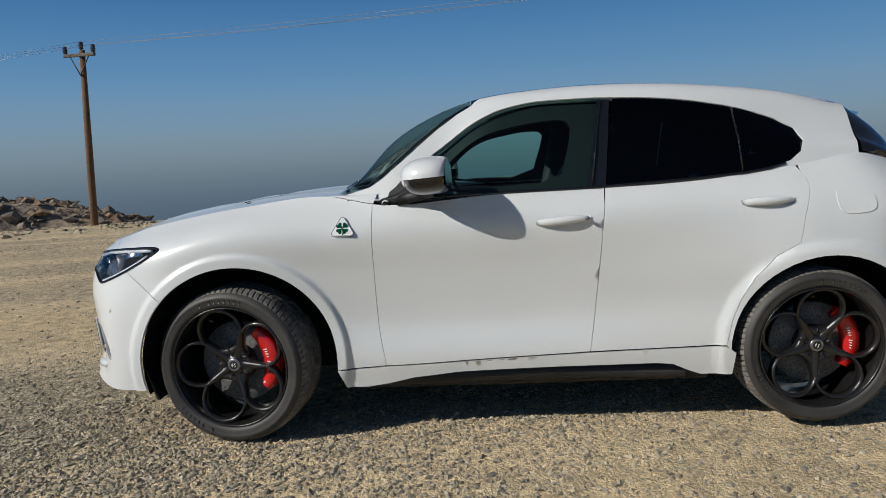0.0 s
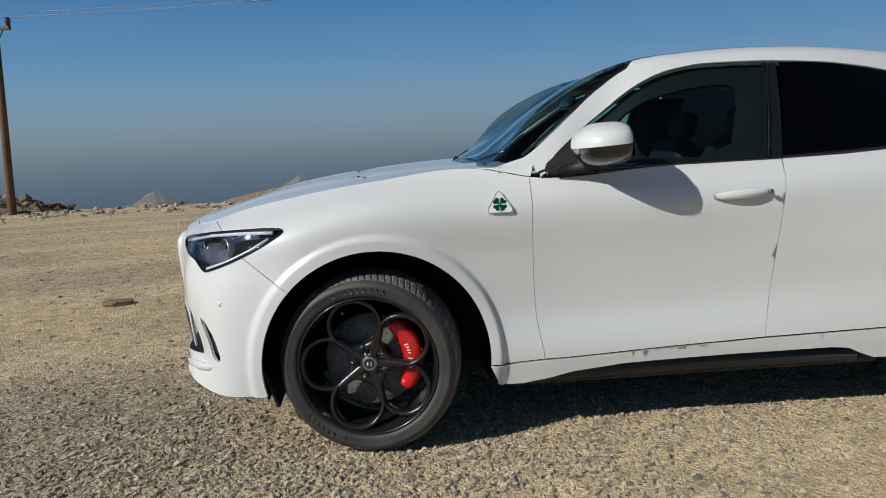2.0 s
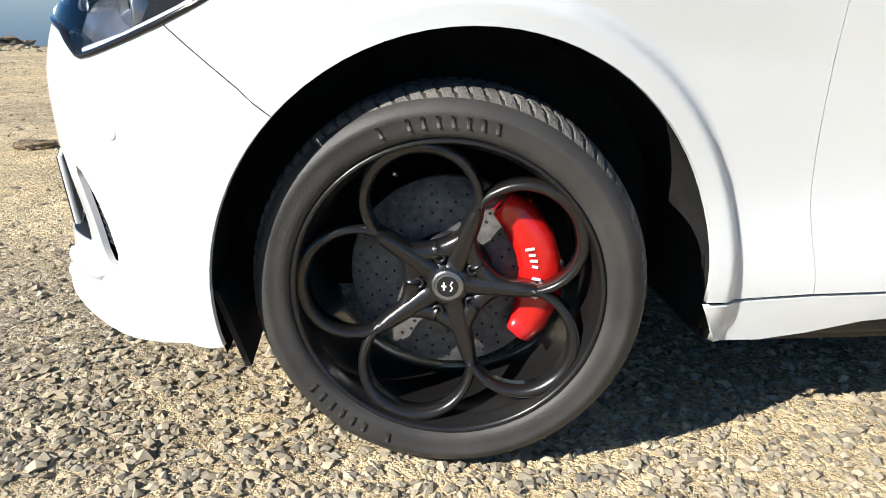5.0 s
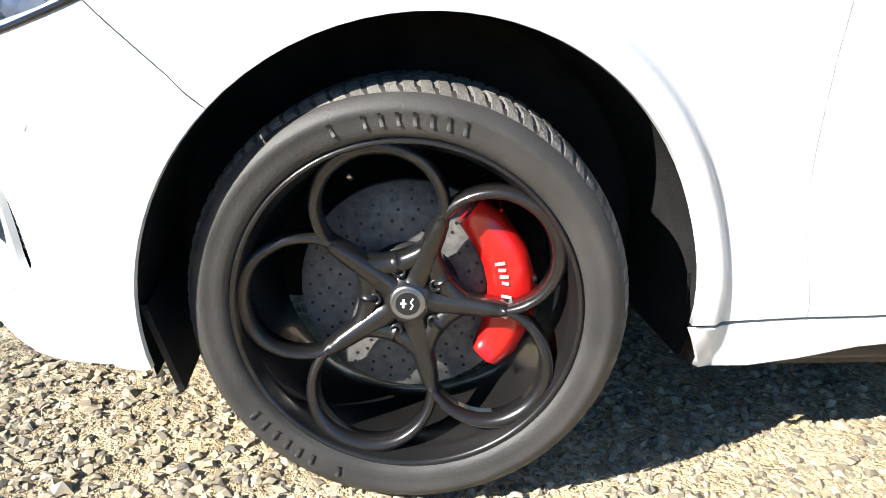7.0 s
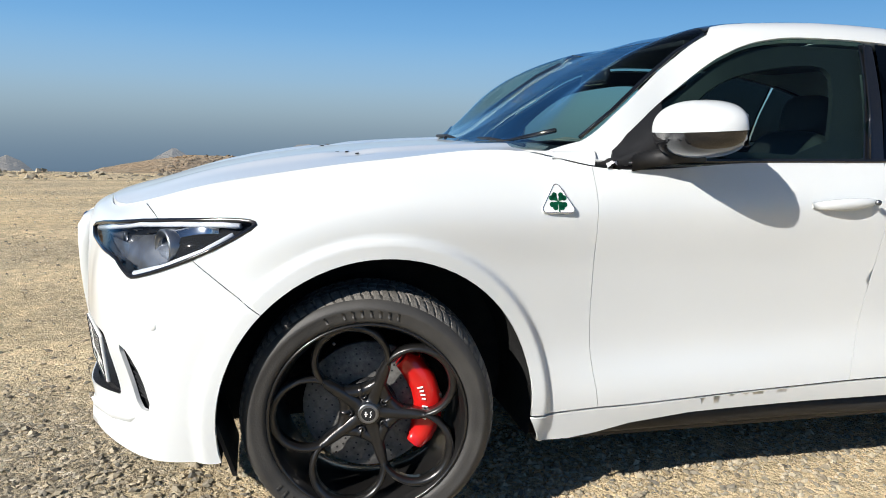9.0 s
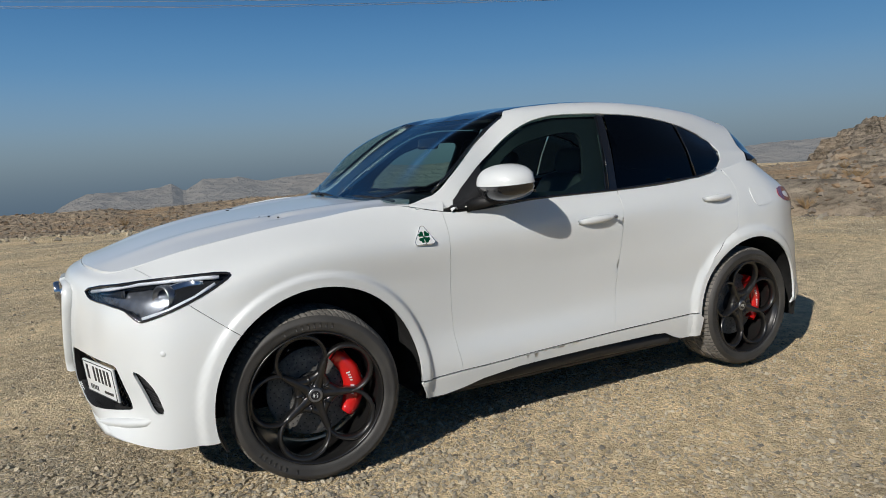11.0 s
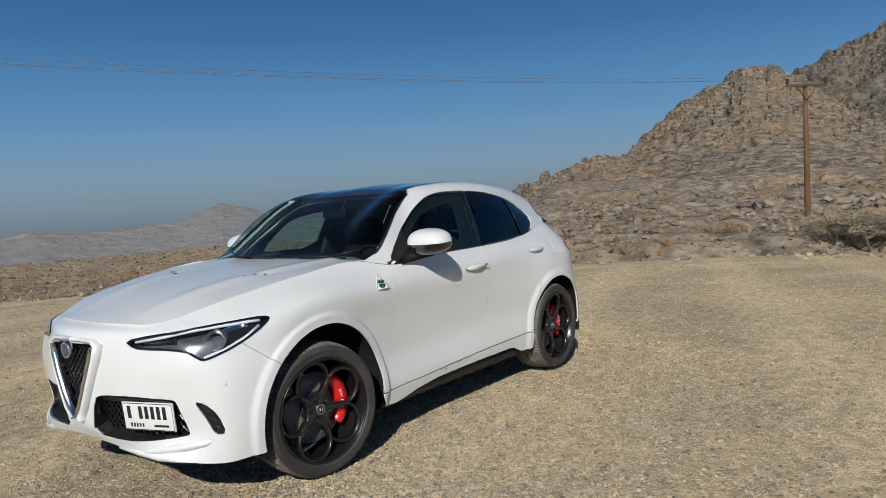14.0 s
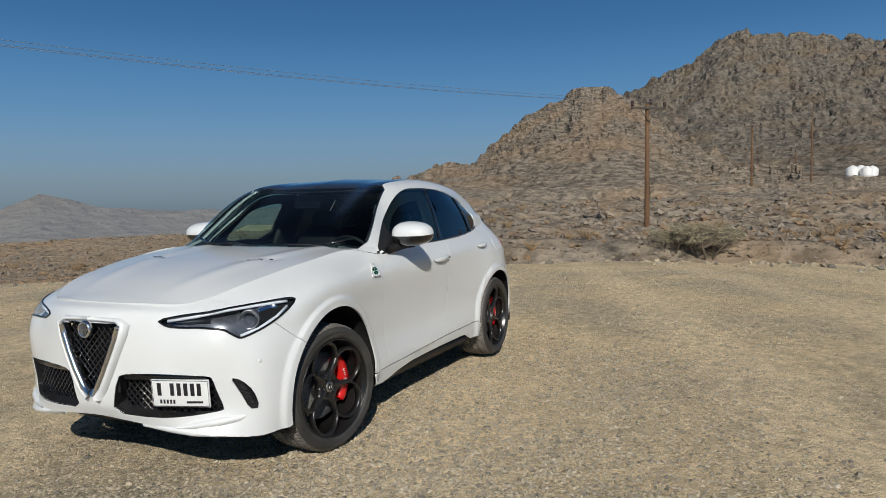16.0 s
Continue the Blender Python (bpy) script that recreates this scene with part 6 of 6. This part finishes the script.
# ---- cabin ----
for x, y in ((1.55, -.37), (1.55, .37), (2.45, -.40), (2.45, .40)):
    s = part("seat", mesh_of("seat", *moved(shaped(0.45, .27, .24, .10), pose(x - .1, y, .62, 0, -6, 0)), TRIM), TRIM, car, "black leather seat")
    part("backrest", mesh_of("backrest", *moved(shaped(0.5, .085, .245, .35, 0.0), pose(x + .22, y, .92, 0, 16, 0)), TRIM), TRIM, s)
    part("headrest", mesh_of("headrest", *moved(shaped(0.6, .055, .13, .085), pose(x + .345, y, 1.325, 0, 12, 0)), TRIM), TRIM, s)
part("dashboard", mesh_of("dashboard", *moved(shaped(0.5, .26, .70, .13), pose(.84, 0, 1.03, 0, -6, 0)), TRIM), TRIM, car, "black dashboard")
sw = [(1.16 - .08 * math.sin(a), -.37 + .18 * math.cos(a), 1.06 + .165 * math.sin(a)) for a in np.linspace(0, 2 * math.pi, 33)]
part("steering_wheel", mesh_of("steering_wheel", *joined([tube(sw, .015, 8), tube([(1.16, -.54, 1.06), (1.16, -.20, 1.06)], .018, 6), tube([(1.0, -.37, 1.03), (1.17, -.37, 1.06)], .05, 10)]), TRIM), TRIM, car, "black steering wheel")
part("cabin_mirror", box(.03, .24, .065, .02, 3, m=pose(1.10, 0, 1.47, 0, 15, 0)), GLOSS, car, "black cabin mirror")
part("cabin_floor", box(2.6, 1.5, .04, .01, m=pose(1.9, 0, .42)), TRIM, car)
part("headliner", box(1.15, .95, .02, .005, m=pose(1.80, 0, 1.575)), TRIM, car, "dark roof lining")
for sgn in (-1, 1):
    part("door_lining", mesh_of("door_lining", *bar([(.80, sgn * .80, 1.0), (1.4, sgn * .80, 1.0), (2.6, sgn * .78, 1.02)], .26, .05, (0, -sgn, 0)), TRIM), TRIM, car, "black door lining")
    part("b_pillar", mesh_of("b_pillar", *bar([(1.82, sgn * .79, 1.10), (1.88, sgn * .66, 1.45), (1.88, sgn * .60, 1.50)], .12 if sgn < 0 else .26, .05, (0, -sgn, 0)), TRIM), TRIM, car, "black inner pillar")

# ---- poles, wires, tanks, shrubs ----
WOOD = mat("weathered_pole_wood", (0.165, 0.088, 0.040), 0.85, vary=0.45, scale=6, bump=0.3, bump_scale=40)
IRON = mat("galvanised_iron", (0.10, 0.085, 0.07), 0.7, 0.3, vary=0.4, scale=12)
INSUL = mat("brown_insulator", (0.05, 0.025, 0.018), 0.25, coat=0.5)
WIRE = mat("aluminium_wire", (0.22, 0.22, 0.22), 0.6, 0.5)
TANK = mat("white_tank_plastic", (0.72, 0.72, 0.70), 0.5, vary=0.1, scale=1.0)
from_eye = lambda t_eye, az, d: (t_eye[0] + d * math.sin(radians(az)), t_eye[1] + d * math.cos(radians(az)))


def power_pole(base, height, face, lean=(0, 0), width=2.0, label="brown wooden power pole with a crossarm and three insulators"):
    m = pose(*base, lean[0], lean[1], face)
    p = thing("power_pole", label, "pole", m, "power poles")
    part("pole_shaft", mesh_of("pole_shaft", *tube([(0, 0, -1.5), (0, 0, 0), (0, 0, height * .5), (0, 0, height)], [.135, .13, .115, .09], 14), WOOD), WOOD, p)
    part("crossarm", box(width, .09, .11, .01, m=pose(0, -.12, height - .18)), IRON, p, "rusty steel crossarm")
    for s in (-1, 1):
        part("brace", mesh_of("brace", *tube([(0, -.12, height - .85), (s * .48, -.12, height - .22)], .02, 6), IRON), IRON, p)
    for x, up in ((-width / 2 + .06, 0), (0.12, .12), (width / 2 - .06, 0)):
        part("insulator", mesh_of("insulator", *moved(lathe([(.02, 0), (.085, .05), (.06, .09), (.09, .13), (.06, .17), (.08, .21), (.05, .26), (.0, .27)], 14, "z"), pose(x, -.12, height - .13 + up)), INSUL), INSUL, p, "dark insulator")
    tips = [m @ Vector((x, -.12, height + .14 + up)) for x, up in ((-width / 2 + .06, 0), (0.12, .12), (width / 2 - .06, 0))]
    return tips


eA, eB = (1.198, -4.264), (-3.484, -3.573)
x, y = from_eye(eA, -28.45, 28.0)
t1 = power_pole((x, y, 1.33 - 28.0 * math.tan(radians(3.6))), 28.0 * (math.tan(radians(8.55)) + math.tan(radians(3.6))), -25, (0, 3.0), 1.55)
x, y = from_eye(eB, 81.03, 37.0)
t2 = power_pole((x, y, 1.51 - 37 * math.tan(radians(2.41))), 37 * (math.tan(radians(6.9)) + math.tan(radians(2.41))), -50, (0, 0), 1.9)
x, y = from_eye(eB, 88.69, 92.0)
t3 = power_pole((x, y, 1.5 + 92 * math.tan(radians(0.5))), 92 * (math.tan(radians(5.05)) - math.tan(radians(0.5))), -70)
x, y = from_eye(eB, 91.64, 165.0)
power_pole((x, y, 1.5 + 165 * math.tan(radians(0.75))), 165 * (math.tan(radians(3.24)) - math.tan(radians(0.75))), -70)
x, y = from_eye(eB, 92.63, 120.0)
t4 = power_pole((x, y, 1.5 + 120 * math.tan(radians(0.9))), 120 * (math.tan(radians(5.95)) - math.tan(radians(0.9))), -70)
x, y = from_eye(eA, -60, 70.0)
t0 = [Vector((x - 0.6, y, 6.6)), Vector((x, y, 6.7)), Vector((x + 0.6, y, 6.6))]
for a_tips, b_tips, sag in ((t0, t1, 1.0), (t1, t2, 0.75), (t2, t3, 1.0), (t3, t4, 0.6)):
    for a, b in zip(a_tips, b_tips):
        pts = [a.lerp(b, k / 24) - Vector((0, 0, 4 * sag * (k / 24) * (1 - k / 24))) for k in range(25)]
        tagged(new("power_line", mesh_of("power_line", *tube([tuple(q) for q in pts], .0055, 5), WIRE)), "thin overhead power line between wooden poles", "wire", "overhead wires")

for k, (da, dd, r, h) in enumerate(((-0.55, 0, 1.15, 2.4), (-0.05, 2, 1.15, 2.5), (0.30, -1, 1.0, 2.2), (0.62, 1, 1.0, 2.3))):
    x, y = from_eye(eB, 95.75 + da, 150 + dd)
    tk = thing("water_tank", "white plastic water tank on the mountain slope", "tank", pose(x, y, 1.5 + 150 * math.tan(radians(0.88))), "water tanks")
    part("tank_body", mesh_of("tank_body", *lathe([(0, -.6), (r, -.6), (r, h * .3), (r * 1.02, h * .32), (r, h * .34), (r, h * .8), (r * .6, h * .95), (r * .3, h)], 28, "z"), TANK), TANK, tk)
    part("tank_lid", mesh_of("tank_lid", *lathe([(r * .3, h - .02), (r * .3, h + .1), (0, h + .14)], 20, "z"), TANK), TANK, tk)

TWIG = mat("dry_twig", (0.19, 0.155, 0.11), 0.9, vary=0.4, scale=20)
LEAF = mat("dusty_olive_leaf", (0.25, 0.235, 0.14), 0.8, vary=0.5, scale=14, second=(0.32, 0.27, 0.17))
STRAW = mat("dry_straw", (0.36, 0.24, 0.12), 0.9, vary=0.4, scale=10)


def shrub(x, y, z, spread, height, seed, leafy, label, twigs=120, leaves=3200):
    rng = random.Random(seed)
    sh = thing("shrub", label, "bush", pose(x, y, z), "desert shrubs")
    stems, tips = [], []
    for i in range(7 if leafy else 0):
        a, l = rng.uniform(0, 6.28), rng.uniform(.35, .6) * height
        q = [Vector((0, 0, -.15))]
        for k in range(4):
            q.append(q[-1] + Vector((math.cos(a) * l * .35 * rng.uniform(.5, 1.3), math.sin(a) * l * .35 * rng.uniform(.5, 1.3), l * .36)))
            a += rng.uniform(-.5, .5)
        stems.append(tube(q, [.05, .042, .035, .028, .02], 6))
        tips += q[3:]
    if not tips:
        tips = [Vector((0, 0, -.05))]
    ends = []
    for i in range(twigs):
        b = rng.choice(tips)
        a = rng.uniform(0, 6.28)
        rad = spread * .5 * rng.uniform(.25, 1) ** .6
        up = height * (rng.uniform(.64, 1.0) - .25 * (rad / spread) ** 2)
        e = Vector((math.cos(a) * rad, math.sin(a) * rad, up))
        mid = b.lerp(e, .5) + Vector((rng.uniform(-.1, .1), rng.uniform(-.1, .1), rng.uniform(0, .15))) * height * .5
        stems.append(tube([b, mid, e], [.014, .009, .004] if leafy else [.006, .005, .003], 4))
        ends += [mid.lerp(e, t) for t in (.3, .6, .85, 1.0)]
    part("branches", mesh_of("branches", *joined(stems), TWIG if leafy else STRAW, False), TWIG, sh)
    if leafy:
        v, f = [], []
        for i in range(leaves):
            c = rng.choice(ends) + Vector((rng.gauss(0, .085), rng.gauss(0, .085), rng.gauss(0, .05))) * height * .55
            d = Vector((rng.gauss(0, 1), rng.gauss(0, 1), rng.gauss(0.4, 1))).normalized()
            s = d.orthogonal().normalized()
            l, w = rng.uniform(.03, .075) * leafy, rng.uniform(.006, .013) * leafy
            o = len(v)
            v += [c - d * l, c + s * w, c + d * l, c - s * w + d.cross(s) * w * .6]
            f.append((o, o + 1, o + 2, o + 3))
        part("foliage", mesh_of("foliage", v, f, LEAF, False), LEAF, sh)
    return sh


x, y = from_eye(eB, 85.0, 24.3)
shrub(x, y, -0.82, 2.7, 1.5, 5, 1.0, "wide olive-grey desert shrub with bare lower branches", 170, 2500)
x, y = from_eye(eB, 82.5, 24.6)
shrub(x, y, -0.82, 1.7, 1.25, 6, 1.0, "small olive-grey desert shrub", 70, 1000)
rngs = random.Random(11)
for i in range(46):
    az = rngs.uniform(53, 122)
    d = rngs.choice((23.5, 25, 27, 30, 34, 38, 46, 55)) + rngs.uniform(-.8, .8)
    x, y = EYE0[0] + d * math.sin(radians(az)), EYE0[1] + d * math.cos(radians(az))
    s = rngs.uniform(.35, .8)
    shrub(x, y, float(slope_z([x], [y])[0]), s * 1.4, s * .7, 20 + i, 0, "tuft of dry straw-coloured scrub among stones", 46)
for i in range(16):
    az = rngs.uniform(-4, 48)
    d = rngs.uniform(27, 44)
    x, y = EYE0[0] + d * math.sin(radians(az)), EYE0[1] + d * math.cos(radians(az))
    s = rngs.uniform(.35, .7)
    shrub(x, y, float(rim_z([x], [y])[0]), s * 1.3, s * .7, 90 + i, 0, "tuft of dry straw-coloured scrub among stones", 40)

# dry plant debris lying on the lot, modelled as a single flat stone
v, f = shaped(0.55, .125, .060, .028, 0.25, 8, 12)
rk = random.Random(3)
v = [(p[0] + rk.uniform(-.014, .014), p[1] + rk.uniform(-.01, .01), p[2] * (1 + p[0] * 2) + rk.uniform(-.008, .008)) for p in v]
st = new("dry_debris", mesh_of("dry_debris", v, f, SCREE, False))
st.matrix_world = pose(-2.32, 2.56, float(ground_z(np.array([-2.32]), np.array([2.56]))[0]) + 0.02, 0, 5, 30)
tagged(st, "brown dry plant debris lying alone on the gravel, shaped as a flat stone", "rock")
